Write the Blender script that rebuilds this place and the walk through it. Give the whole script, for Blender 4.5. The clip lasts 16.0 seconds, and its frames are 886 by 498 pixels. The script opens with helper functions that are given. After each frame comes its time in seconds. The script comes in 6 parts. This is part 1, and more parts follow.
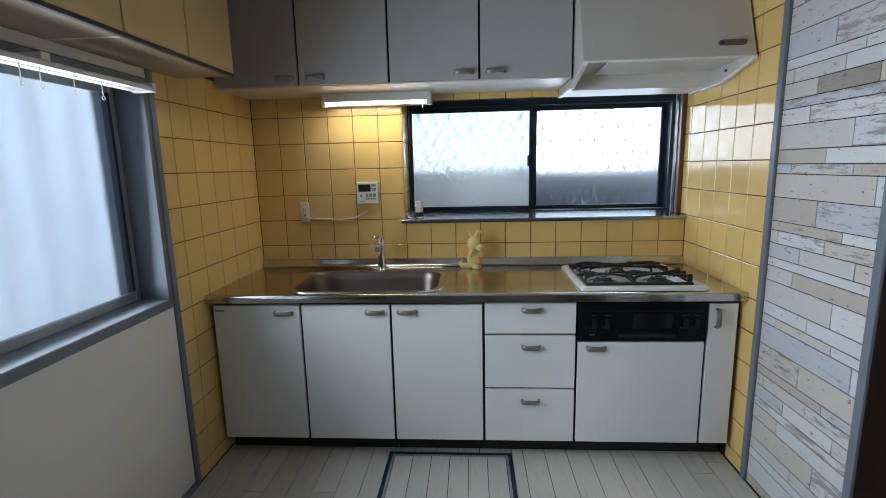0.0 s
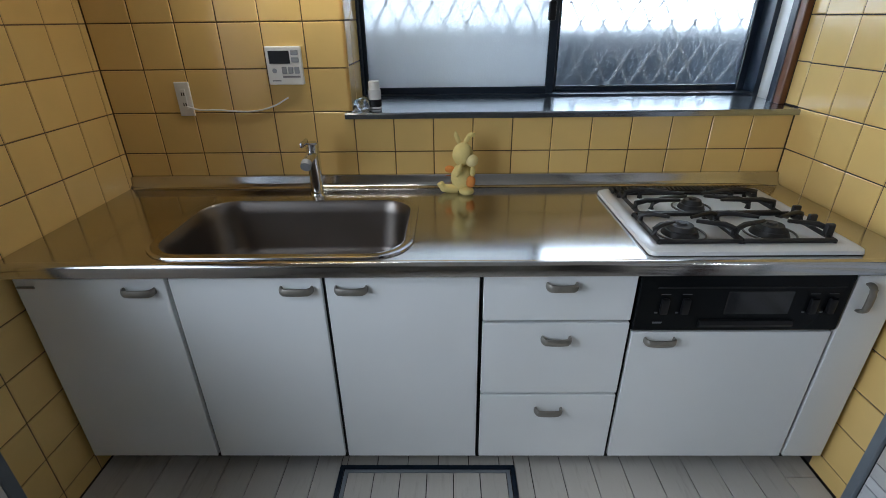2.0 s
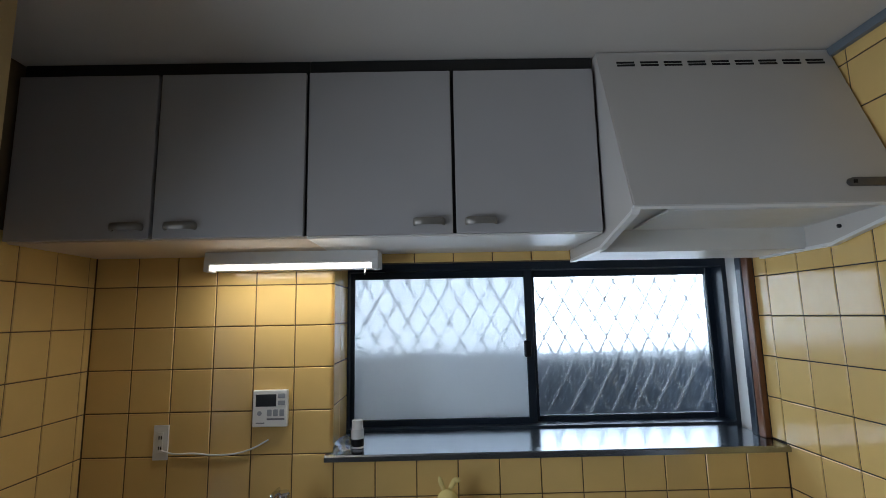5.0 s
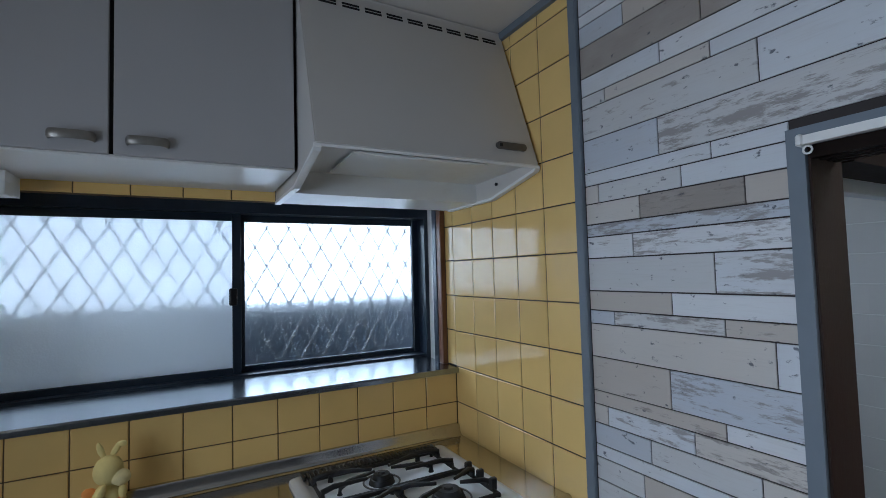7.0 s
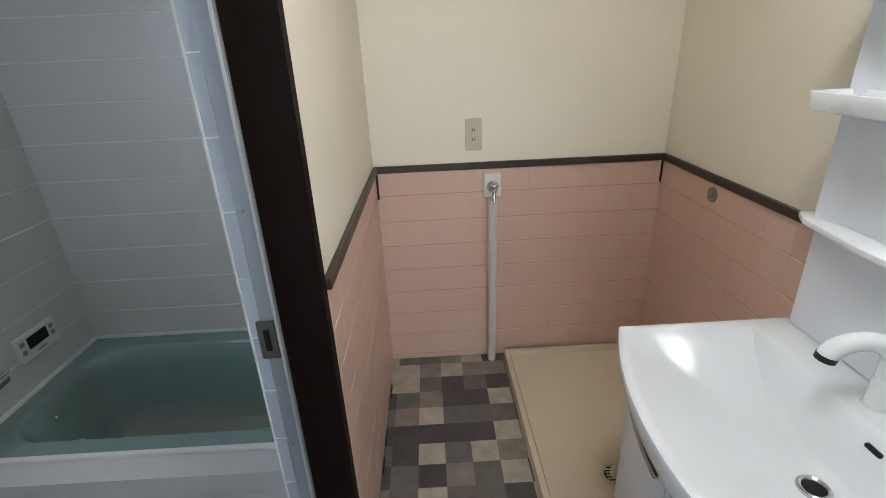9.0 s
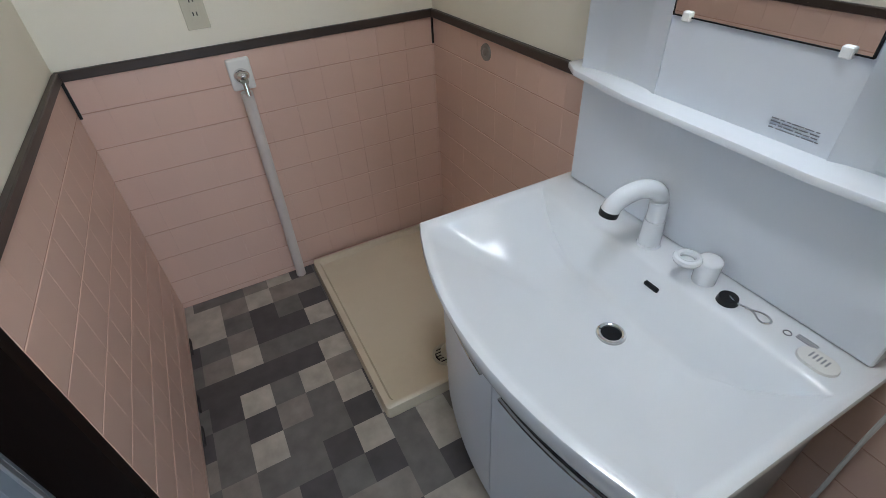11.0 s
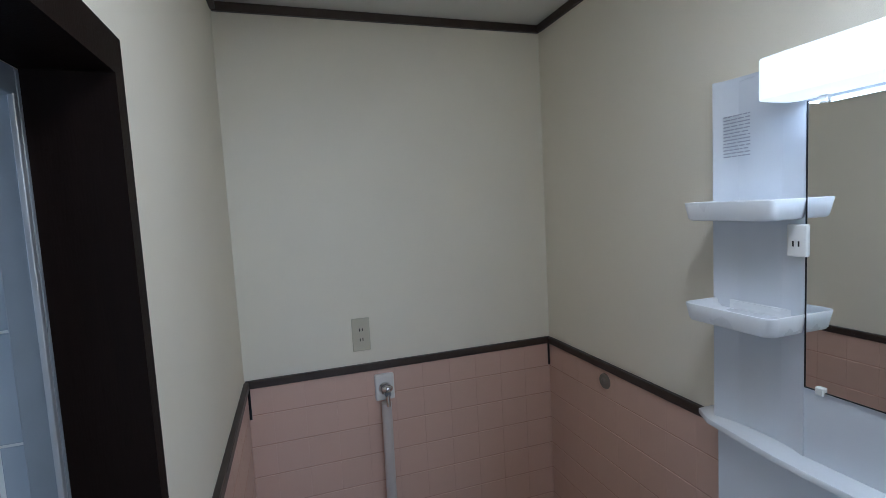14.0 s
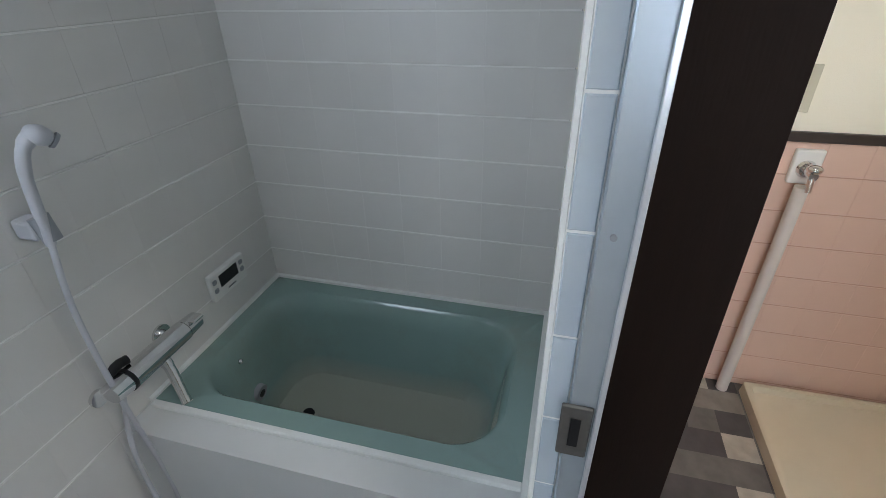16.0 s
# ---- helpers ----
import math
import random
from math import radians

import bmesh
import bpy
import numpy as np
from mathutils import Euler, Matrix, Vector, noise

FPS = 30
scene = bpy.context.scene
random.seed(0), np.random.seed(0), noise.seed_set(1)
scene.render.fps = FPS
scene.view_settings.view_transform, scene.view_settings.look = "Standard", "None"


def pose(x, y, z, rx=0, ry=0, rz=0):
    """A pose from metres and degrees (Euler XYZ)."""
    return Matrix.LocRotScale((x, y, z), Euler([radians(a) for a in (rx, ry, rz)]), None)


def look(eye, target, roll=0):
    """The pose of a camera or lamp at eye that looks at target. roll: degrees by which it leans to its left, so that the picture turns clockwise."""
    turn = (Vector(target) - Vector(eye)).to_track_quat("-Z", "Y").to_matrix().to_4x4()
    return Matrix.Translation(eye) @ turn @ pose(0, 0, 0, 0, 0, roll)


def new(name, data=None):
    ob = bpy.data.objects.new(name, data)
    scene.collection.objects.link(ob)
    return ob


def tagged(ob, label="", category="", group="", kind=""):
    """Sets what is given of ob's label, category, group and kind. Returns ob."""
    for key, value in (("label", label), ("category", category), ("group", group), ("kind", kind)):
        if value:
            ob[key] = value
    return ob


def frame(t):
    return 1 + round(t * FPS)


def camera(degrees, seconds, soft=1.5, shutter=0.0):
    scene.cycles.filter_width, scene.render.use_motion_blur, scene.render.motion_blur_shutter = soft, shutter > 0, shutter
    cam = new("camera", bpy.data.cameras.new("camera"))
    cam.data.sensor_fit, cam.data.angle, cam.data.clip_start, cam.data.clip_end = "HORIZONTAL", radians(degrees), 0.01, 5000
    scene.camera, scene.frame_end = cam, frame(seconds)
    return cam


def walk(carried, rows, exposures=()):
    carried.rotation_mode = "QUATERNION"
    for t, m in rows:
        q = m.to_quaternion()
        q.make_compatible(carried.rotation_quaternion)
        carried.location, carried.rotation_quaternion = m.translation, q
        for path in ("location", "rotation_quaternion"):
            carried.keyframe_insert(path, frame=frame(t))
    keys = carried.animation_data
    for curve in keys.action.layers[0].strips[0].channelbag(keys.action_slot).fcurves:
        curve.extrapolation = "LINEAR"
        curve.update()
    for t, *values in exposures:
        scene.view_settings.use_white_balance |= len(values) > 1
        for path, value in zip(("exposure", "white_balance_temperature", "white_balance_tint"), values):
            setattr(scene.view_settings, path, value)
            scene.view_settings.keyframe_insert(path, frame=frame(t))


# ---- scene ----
cam = camera(86.4, 16.0, soft=0.5)
PATH = [
    (0, (0.044, -0.031, 1.424), (-0.08, 1.935, 1.078), -1.3),
    (0.5, (0.017, 0.285, 1.433), (-0.057, 2.24, 1.02), -0.9),
    (1, (0.025, 0.609, 1.425), (-0.005, 2.527, 0.858), -1.0),
    (1.5, (0.011, 0.854, 1.416), (-0.039, 2.705, 0.66), -0.7),
    (2, (0.004, 0.967, 1.422), (-0.023, 2.764, 0.544), -0.7),
    (2.5, (0.014, 0.984, 1.423), (-0.012, 2.75, 0.486), -0.8),
    (3, (0.019, 0.991, 1.423), (-0.026, 2.751, 0.474), -1.1),
    (3.5, (0.029, 0.993, 1.47), (-0.01, 2.882, 0.812), -1.0),
    (4, (0.031, 0.982, 1.575), (0.025, 2.981, 1.523), -1.2),
    (4.2, (0.034, 0.982, 1.592), (0.034, 2.972, 1.797), -1.2),
    (6.3, (0.052, 0.996, 1.575), (0.329, 2.952, 1.879), -0.8),
    (6.5, (0.086, 0.998, 1.564), (0.551, 2.928, 1.807), -1.1),
    (7, (0.246, 0.967, 1.52), (1.205, 2.719, 1.62), -1.6),
    (7.5, (0.419, 0.986, 1.476), (1.878, 2.352, 1.398), -1.5),
    (8, (0.654, 1.103, 1.458), (2.467, 1.914, 1.224), -0.7),
    (8.5, (0.939, 1.127, 1.442), (2.849, 1.526, 1.002), -1.0),
    (9, (1.218, 1.152, 1.393), (3.061, 1.119, 0.617), -2.6),
    (9.5, (1.385, 1.118, 1.363), (3.02, 0.765, 0.266), -2.9),
    (9.7, (1.423, 1.098, 1.346), (2.976, 0.687, 0.155), -3.2),
    (11.8, (1.422, 1.025, 1.367), (2.831, 0.146, 0.253), -3.3),
    (12, (1.414, 1.027, 1.411), (2.872, 0.072, 0.431), -2.8),
    (12.5, (1.386, 1.051, 1.505), (2.934, -0.073, 0.92), -2.0),
    (13, (1.356, 1.069, 1.569), (2.958, -0.101, 1.315), -2.1),
    (13.5, (1.357, 1.1, 1.562), (3.084, 0.105, 1.398), -2.6),
    (14, (1.392, 1.195, 1.527), (3.29, 0.588, 1.36), -3.1),
    (14.5, (1.468, 1.319, 1.457), (3.438, 1.103, 1.191), -2.8),
    (15, (1.514, 1.375, 1.438), (3.43, 1.493, 0.877), -2.1),
    (15.5, (1.609, 1.487, 1.381), (3.377, 1.809, 0.504), -1.0),
    (16, (1.64, 1.564, 1.359), (3.304, 2.026, 0.35), -1.2),
]
EXPOSURES = [(0.0, 0.26, 5850, 10), (1.0, 0.12, 5700, 10), (1.5, 0.10, 5750, 10), (2.5, 0.35, 5800, 10), (3.5, 0.42, 5800, 10), (4.2, -0.32, 5900, 10), (6.4, -0.2, 5250, 10), (7.2, -0.45, 5400, 10), (8.0, -0.05, 5550, 10), (8.5, 0.15, 6050, 10.5), (9.0, 0.2, 5950, 10.5), (9.7, 0.0, 5700, 10), (12.0, -0.13, 5350, 10.5), (12.5, -0.45, 5250, 11), (13.0, -0.95, 5150, 10.5), (13.5, -0.92, 5050, 10.5), (14.0, -0.68, 5050, 11), (14.5, -0.1, 5400, 10), (15.0, 0.05, 5500, 10), (15.5, 0.22, 5650, 10), (16.0, 0.6, 5900, 10)]
walk(cam, [(t, look(eye, target, roll)) for t, eye, target, roll in PATH], EXPOSURES)

# ---- world and lights ----
world = bpy.data.worlds.new("world")
scene.world = world
world.use_nodes = True
_wn = world.node_tree.nodes
_sky = _wn.new("ShaderNodeTexSky")
_sky.sky_type, _sky.sun_disc = "NISHITA", False
_sky.sun_elevation, _sky.sun_rotation = radians(40), radians(200)
_bg = _wn["Background"]
_bg.inputs["Strength"].default_value = 0.15
world.node_tree.links.new(_sky.outputs["Color"], _bg.inputs["Color"])


def lamp(name, kind, m, power, color=(1, 1, 1), size=(1, 1), angle=0.0, spread=180):
    data = bpy.data.lights.new(name, kind)
    data.energy, data.color = power, color
    if kind == "AREA":
        data.shape, data.size, data.size_y = "RECTANGLE", size[0], size[1]
        data.spread = radians(spread)
    if kind == "SUN":
        data.angle = angle
    ob = new(name, data)
    ob.matrix_world = m
    return ob


# a hazy sun from the west behind the house; daylight through the window openings
lamp("sun", "SUN", look((-5, -3, 6), (0, 0, 0)), 2.4, (1.0, 0.97, 0.92), angle=radians(10))
lamp("sky_light_left", "AREA", look((-1.28, 0.97, 1.32), (2.0, 1.0, 1.14)), 18.0, (0.90, 0.96, 1.0), (1.6, 0.77), spread=132)
bath_daylight = lamp("sky_light_bath", "AREA", look((1.78, 2.80, 1.55), (3.0, 1.9, 1.25)), 3.05, (0.86, 0.93, 1.0), (0.5, 0.6))
lamp("tube_kitchen", "AREA", look((-0.470, 2.60, 1.757), (-0.470, 2.64, 0)), 1.6, (1.0, 0.92, 0.76), (0.56, 0.03))
vanity_tube = lamp("tube_vanity", "AREA", look((1.99, 0.262, 1.835), (1.99, 0.30, 0)), 1.05, (0.88, 0.95, 1.0), (0.40, 0.05))
# unseen ceiling light, added only to brighten the washroom
added_washroom_light = lamp("added_washroom_light", "AREA", look((1.80, 0.85, 2.36), (1.86, 0.85, 0)), 4.1, (1.0, 0.945, 0.86), (0.26, 0.26))


# ---- materials ----
def M(name, col, rough=0.5, metal=0.0, var=0.06, scale=6.0, bump=0.0, bscale=150.0, rnd=0.0, coat=0.0,
      stain=None, stain_amt=0.0, stain_scale=3.0, stretch=(1, 1, 1), spec=0.5, aniso=0.0, rvar=0.1):
    m = bpy.data.materials.new(name)
    m.use_nodes = True
    nt = m.node_tree
    n, lk = nt.nodes, nt.links
    b = n["Principled BSDF"]
    tc = n.new("ShaderNodeTexCoord")
    mp = n.new("ShaderNodeMapping")
    mp.inputs["Scale"].default_value = stretch
    lk.new(tc.outputs["Object"], mp.inputs["Vector"])
    vec = mp.outputs["Vector"]
    if rnd:
        oi = n.new("ShaderNodeObjectInfo")
        add = n.new("ShaderNodeVectorMath")
        sc = n.new("ShaderNodeVectorMath")
        sc.operation = "SCALE"
        cb = n.new("ShaderNodeCombineXYZ")
        for s in ("X", "Y", "Z"):
            lk.new(oi.outputs["Random"], cb.inputs[s])
        lk.new(cb.outputs[0], sc.inputs[0])
        sc.inputs["Scale"].default_value = 37.0
        lk.new(vec, add.inputs[0])
        lk.new(sc.outputs[0], add.inputs[1])
        vec = add.outputs[0]
    nz = n.new("ShaderNodeTexNoise")
    nz.inputs["Scale"].default_value = scale
    nz.inputs["Detail"].default_value = 6
    lk.new(vec, nz.inputs["Vector"])
    mix = n.new("ShaderNodeMix")
    mix.data_type = "RGBA"
    mix.inputs[6].default_value = (*[c * (1 - var) for c in col], 1)
    mix.inputs[7].default_value = (*[min(1, c * (1 + var)) for c in col], 1)
    lk.new(nz.outputs["Fac"], mix.inputs[0])
    out = mix.outputs[2]
    if stain:
        nz2 = n.new("ShaderNodeTexNoise")
        nz2.inputs["Scale"].default_value = stain_scale
        nz2.inputs["Detail"].default_value = 9
        nz2.inputs["Roughness"].default_value = 0.7
        lk.new(vec, nz2.inputs["Vector"])
        rp = n.new("ShaderNodeValToRGB")
        rp.color_ramp.elements[0].position = 0.52
        rp.color_ramp.elements[1].position = 0.72
        rp.color_ramp.elements[0].color = (0, 0, 0, 1)
        rp.color_ramp.elements[1].color = (stain_amt, stain_amt, stain_amt, 1)
        lk.new(nz2.outputs["Fac"], rp.inputs["Fac"])
        mx = n.new("ShaderNodeMix")
        mx.data_type = "RGBA"
        mx.inputs[7].default_value = (*stain, 1)
        lk.new(rp.outputs["Color"], mx.inputs[0])
        lk.new(out, mx.inputs[6])
        out = mx.outputs[2]
    if rnd:
        hs = n.new("ShaderNodeHueSaturation")
        mr = n.new("ShaderNodeMapRange")
        mr.inputs["To Min"].default_value, mr.inputs["To Max"].default_value = 1 - rnd, 1 + rnd
        lk.new(oi.outputs["Random"], mr.inputs["Value"])
        lk.new(mr.outputs[0], hs.inputs["Value"])
        lk.new(out, hs.inputs["Color"])
        out = hs.outputs["Color"]
    lk.new(out, b.inputs["Base Color"])
    rr = n.new("ShaderNodeMapRange")
    rr.inputs["To Min"].default_value = max(0.02, rough * (1 - rvar))
    rr.inputs["To Max"].default_value = min(1, rough * (1 + rvar))
    lk.new(nz.outputs["Fac"], rr.inputs["Value"])
    lk.new(rr.outputs[0], b.inputs["Roughness"])
    b.inputs["Metallic"].default_value = metal
    b.inputs["Specular IOR Level"].default_value = spec
    b.inputs["Coat Weight"].default_value = coat
    b.inputs["Anisotropic"].default_value = aniso
    if bump:
        nb = n.new("ShaderNodeTexNoise")
        nb.inputs["Scale"].default_value = bscale
        nb.inputs["Detail"].default_value = 4
        lk.new(vec, nb.inputs["Vector"])
        bp = n.new("ShaderNodeBump")
        bp.inputs["Strength"].default_value = bump
        bp.inputs["Distance"].default_value = 0.002
        lk.new(nb.outputs["Fac"], bp.inputs["Height"])
        lk.new(bp.outputs["Normal"], b.inputs["Normal"])
    return m


def glow(name, col, strength):
    m = bpy.data.materials.new(name)
    m.use_nodes = True
    b = m.node_tree.nodes["Principled BSDF"]
    b.inputs["Base Color"].default_value = (0.8, 0.8, 0.8, 1)
    b.inputs["Emission Color"].default_value = (*col, 1)
    b.inputs["Emission Strength"].default_value = strength
    return m


def glass(name, rough, tint=(1, 1, 1), ior=1.12, bscale=120.0, bump=0.25):
    m = bpy.data.materials.new(name)
    m.use_nodes = True
    n, lk = m.node_tree.nodes, m.node_tree.links
    b = n["Principled BSDF"]
    b.inputs["Base Color"].default_value = (*tint, 1)
    b.inputs["Transmission Weight"].default_value = 1
    b.inputs["Roughness"].default_value = rough
    b.inputs["IOR"].default_value = ior
    tc = n.new("ShaderNodeTexCoord")
    nb = n.new("ShaderNodeTexVoronoi")
    nb.inputs["Scale"].default_value = bscale
    lk.new(tc.outputs["Object"], nb.inputs["Vector"])
    bp = n.new("ShaderNodeBump")
    bp.inputs["Strength"].default_value = bump
    bp.inputs["Distance"].default_value = 0.002
    lk.new(nb.outputs["Distance"], bp.inputs["Height"])
    lk.new(bp.outputs["Normal"], b.inputs["Normal"])
    return m


tile_yellow = M("tile_yellow", (0.76, 0.52, 0.185), 0.09, var=0.07, scale=9, bump=0.03, bscale=18, rnd=0.035, rvar=0.3)
grout_brown = M("grout_brown", (0.12, 0.076, 0.036), 0.9, var=0.25, scale=25)
tile_white = M("tile_white", (0.70, 0.68, 0.65), 0.38, var=0.03, scale=7, bump=0.04, bscale=30, rnd=0.015)
grout_white = M("grout_white", (0.86, 0.85, 0.82), 0.8, var=0.05)
tile_blue = M("tile_pale_blue", (0.50, 0.55, 0.60), 0.15, var=0.05, scale=8, rnd=0.03)
tile_pink = M("tile_pink", (0.655, 0.455, 0.365), 0.30, var=0.04, scale=5, bump=0.06, bscale=25, rnd=0.008,
              stain=(0.55, 0.33, 0.26), stain_amt=0.12, stain_scale=2.5)
grout_pink = M("grout_pink", (0.50, 0.31, 0.24), 0.8, var=0.10, scale=8)
wall_cream = M("wallpaper_cream", (0.82, 0.765, 0.635), 0.75, var=0.04, scale=3, bump=0.4, bscale=420)
wall_plain = M("wall_plain", (0.72, 0.69, 0.62), 0.8, var=0.05, scale=3, bump=0.1, bscale=300)
panel_white = M("panel_white_paint", (0.76, 0.735, 0.70), 0.5, var=0.04, scale=3, bump=0.08, bscale=200)
ceiling_mat = M("ceiling_board", (0.62, 0.58, 0.53), 0.8, var=0.05, scale=3, bump=0.15, bscale=200)
ceiling_wash = M("ceiling_wash_board", (0.66, 0.65, 0.60), 0.8, var=0.04, scale=3, bump=0.15, bscale=220)
grey_paint = M("grey_paint", (0.155, 0.18, 0.21), 0.45, var=0.10, scale=14, bump=0.08, bscale=90)
dark_wood = M("dark_wood", (0.009, 0.0045, 0.003), 0.6, spec=0.1, var=0.45, scale=10, bump=0.12, bscale=60, stretch=(6, 6, 0.5))
brown_wood = M("brown_wood", (0.020, 0.0095, 0.006), 0.55, spec=0.18, var=0.40, scale=12, bump=0.12, bscale=60, stretch=(6, 6, 0.5))
post_wood = M("post_wood", (0.045, 0.017, 0.009), 0.5, spec=0.25, var=0.35, scale=12, bump=0.12, bscale=60, stretch=(6, 6, 0.5))
casing_wood = M("casing_wood", (0.16, 0.062, 0.022), 0.42, var=0.35, scale=12, bump=0.12, bscale=60, stretch=(6, 6, 0.5))
trim_wood = M("trim_wood", (0.040, 0.027, 0.021), 0.4, var=0.3, scale=14, bump=0.1, bscale=90)
alu = M("aluminium_grey", (0.42, 0.46, 0.50), 0.38, metal=0.6, var=0.08, scale=20, bump=0.03)
white_alu = M("aluminium_bright", (0.70, 0.72, 0.74), 0.3, metal=0.7, var=0.05)
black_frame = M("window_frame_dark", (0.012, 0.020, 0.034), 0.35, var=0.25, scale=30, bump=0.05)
steel = M("stainless_steel", (0.50, 0.485, 0.47), 0.15, metal=1.0, var=0.04, scale=3, bump=0.012, bscale=90, stretch=(1, 10, 10), rvar=0.2)
# worktop steel again, with the dim blue reflection put into its colour
steel_sill = M("stainless_sill", (0.34, 0.37, 0.41), 0.20, metal=1.0, var=0.08, scale=4, stretch=(1, 6, 6), rvar=0.3)
# sink bowl steel, darker than the worktop's; the bowl's shade is in the colour
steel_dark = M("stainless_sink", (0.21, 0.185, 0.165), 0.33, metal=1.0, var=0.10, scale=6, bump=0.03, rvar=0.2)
chrome = M("chrome", (0.72, 0.72, 0.72), 0.10, metal=1.0, var=0.04, rvar=0.4)
cab_white = M("cabinet_white_laminate", (0.74, 0.755, 0.755), 0.42, var=0.03, scale=5, bump=0.12, bscale=500, rnd=0.012)
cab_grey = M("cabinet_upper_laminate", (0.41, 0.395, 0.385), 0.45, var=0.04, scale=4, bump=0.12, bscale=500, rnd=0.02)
# near-black cabinet bodies, so the door gaps carry their shade as colour
cab_dark = M("cabinet_gap_dark", (0.015, 0.014, 0.013), 0.6, var=0.2)
cab_yellow = M("cabinet_yellow_wood", (0.62, 0.44, 0.19), 0.45, var=0.08, scale=5, bump=0.06, bscale=60, stretch=(1, 1, 0.3), rnd=0.03)
cab_under = M("cabinet_underside", (0.66, 0.55, 0.42), 0.5, var=0.06, scale=5)
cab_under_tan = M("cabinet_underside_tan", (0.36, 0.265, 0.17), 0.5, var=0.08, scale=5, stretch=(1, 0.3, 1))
cab_under_white = M("cabinet_underside_white", (0.72, 0.70, 0.66), 0.35, var=0.05, scale=5)
hood_white = M("hood_enamel", (0.56, 0.53, 0.49), 0.36, var=0.04, scale=4, bump=0.05, bscale=200)
hood_inner = M("hood_inner_enamel", (0.68, 0.68, 0.66), 0.4, var=0.08, scale=6, stain=(0.45, 0.40, 0.30), stain_amt=0.25, stain_scale=4)
handle_grey = M("handle_pewter", (0.26, 0.24, 0.21), 0.42, metal=0.6, var=0.15, scale=60)
black_gloss = M("black_glass_panel", (0.005, 0.006, 0.007), 0.22, spec=0.12, var=0.1)
black_iron = M("black_iron", (0.012, 0.011, 0.011), 0.5, var=0.3, scale=40, bump=0.1)
enamel_white = M("stove_enamel", (0.70, 0.70, 0.69), 0.18, var=0.05, scale=8)
plastic_white = M("plastic_white", (0.76, 0.75, 0.72), 0.35, var=0.03)
plastic_ivory = M("plastic_ivory", (0.53, 0.49, 0.37), 0.4, var=0.04)
plastic_black = M("plastic_black", (0.008, 0.008, 0.009), 0.4, var=0.1, spec=0.3)
steel_worn = M("worn_steel_plate", (0.16, 0.15, 0.14), 0.45, metal=0.8, var=0.2, scale=60)
mark_light = M("pale_marking", (0.09, 0.092, 0.095), 0.5, var=0.05)
grill_glass = M("grill_window_glass", (0.010, 0.010, 0.011), 0.1, var=0.05)
plastic_grey = M("plastic_grey", (0.30, 0.31, 0.33), 0.45, var=0.05)
# white shower plastic, greyed so that its shadow sits in the colour
shower_shaded = M("shower_shaded_plastic", (0.52, 0.52, 0.55), 0.35, var=0.05)
ink = M("ink_grey", (0.20, 0.20, 0.22), 0.7, var=0.05)
ink_pale = M("ink_pale_blue", (0.34, 0.36, 0.42), 0.7, var=0.05)
ceramic = M("basin_white_resin", (0.78, 0.80, 0.82), 0.2, var=0.02, scale=4, coat=0.3)
vanity_white = M("vanity_panel_white", (0.66, 0.69, 0.735), 0.22, var=0.02, scale=4)
tray_white = M("tray_milky_plastic", (0.78, 0.80, 0.82), 0.28, var=0.03, scale=5)
mirror_mat = M("mirror_silver", (0.90, 0.91, 0.90), 0.012, metal=1.0, var=0.0, rvar=0.0)
pan_beige = M("pan_beige_plastic", (0.66, 0.58, 0.43), 0.25, var=0.05, scale=5, stain=(0.45, 0.34, 0.2), stain_amt=0.15)
pipe_grey = M("pvc_pipe", (0.62, 0.57, 0.53), 0.4, var=0.06, scale=12)
tub_green = M("bathtub_green_acrylic", (0.255, 0.36, 0.335), 0.15, var=0.07, scale=4, coat=0.4, stain=(0.25, 0.25, 0.19), stain_amt=0.4, stain_scale=2.2)
# the tub green blends to a greyish beige towards the bottom of the bowl
_tn, _tl = tub_green.node_tree.nodes, tub_green.node_tree.links
_tb = _tn["Principled BSDF"]
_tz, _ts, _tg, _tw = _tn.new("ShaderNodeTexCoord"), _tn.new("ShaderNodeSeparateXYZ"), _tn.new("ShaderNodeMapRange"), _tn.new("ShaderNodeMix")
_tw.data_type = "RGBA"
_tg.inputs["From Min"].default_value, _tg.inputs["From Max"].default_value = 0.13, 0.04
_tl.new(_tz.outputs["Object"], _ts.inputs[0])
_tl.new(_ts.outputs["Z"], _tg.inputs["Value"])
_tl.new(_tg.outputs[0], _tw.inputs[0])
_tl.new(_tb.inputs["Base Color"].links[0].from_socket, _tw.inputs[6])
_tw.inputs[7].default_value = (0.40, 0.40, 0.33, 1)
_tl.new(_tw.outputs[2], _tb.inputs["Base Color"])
tub_ledge = M("ledge_white", (0.66, 0.66, 0.65), 0.3, var=0.04)
caulk = M("caulk_white", (0.80, 0.80, 0.78), 0.5, var=0.03)
plush = M("plush_yellow", (0.72, 0.58, 0.22), 0.95, var=0.12, scale=60, bump=0.5, bscale=700)
plush_pale = M("plush_cream", (0.74, 0.62, 0.30), 0.95, var=0.08, scale=60, bump=0.5, bscale=700)
orange_felt = M("felt_orange", (0.75, 0.28, 0.06), 0.9, var=0.1, scale=60)
tube_glow = glow("tube_glow", (1.0, 0.93, 0.80), 9.0)
vanity_glow = glow("vanity_lamp_glow", (0.88, 0.95, 1.0), 1.5)
sky_glow = glow("sky_glow", (0.84, 0.93, 1.0), 5.2)
added_lamp_glow = glow("added_lamp_glow", (1.0, 0.96, 0.90), 20.0)
frost = glass("frosted_glass", 0.28, (0.93, 0.96, 0.97), ior=1.3, bscale=160, bump=0.15)
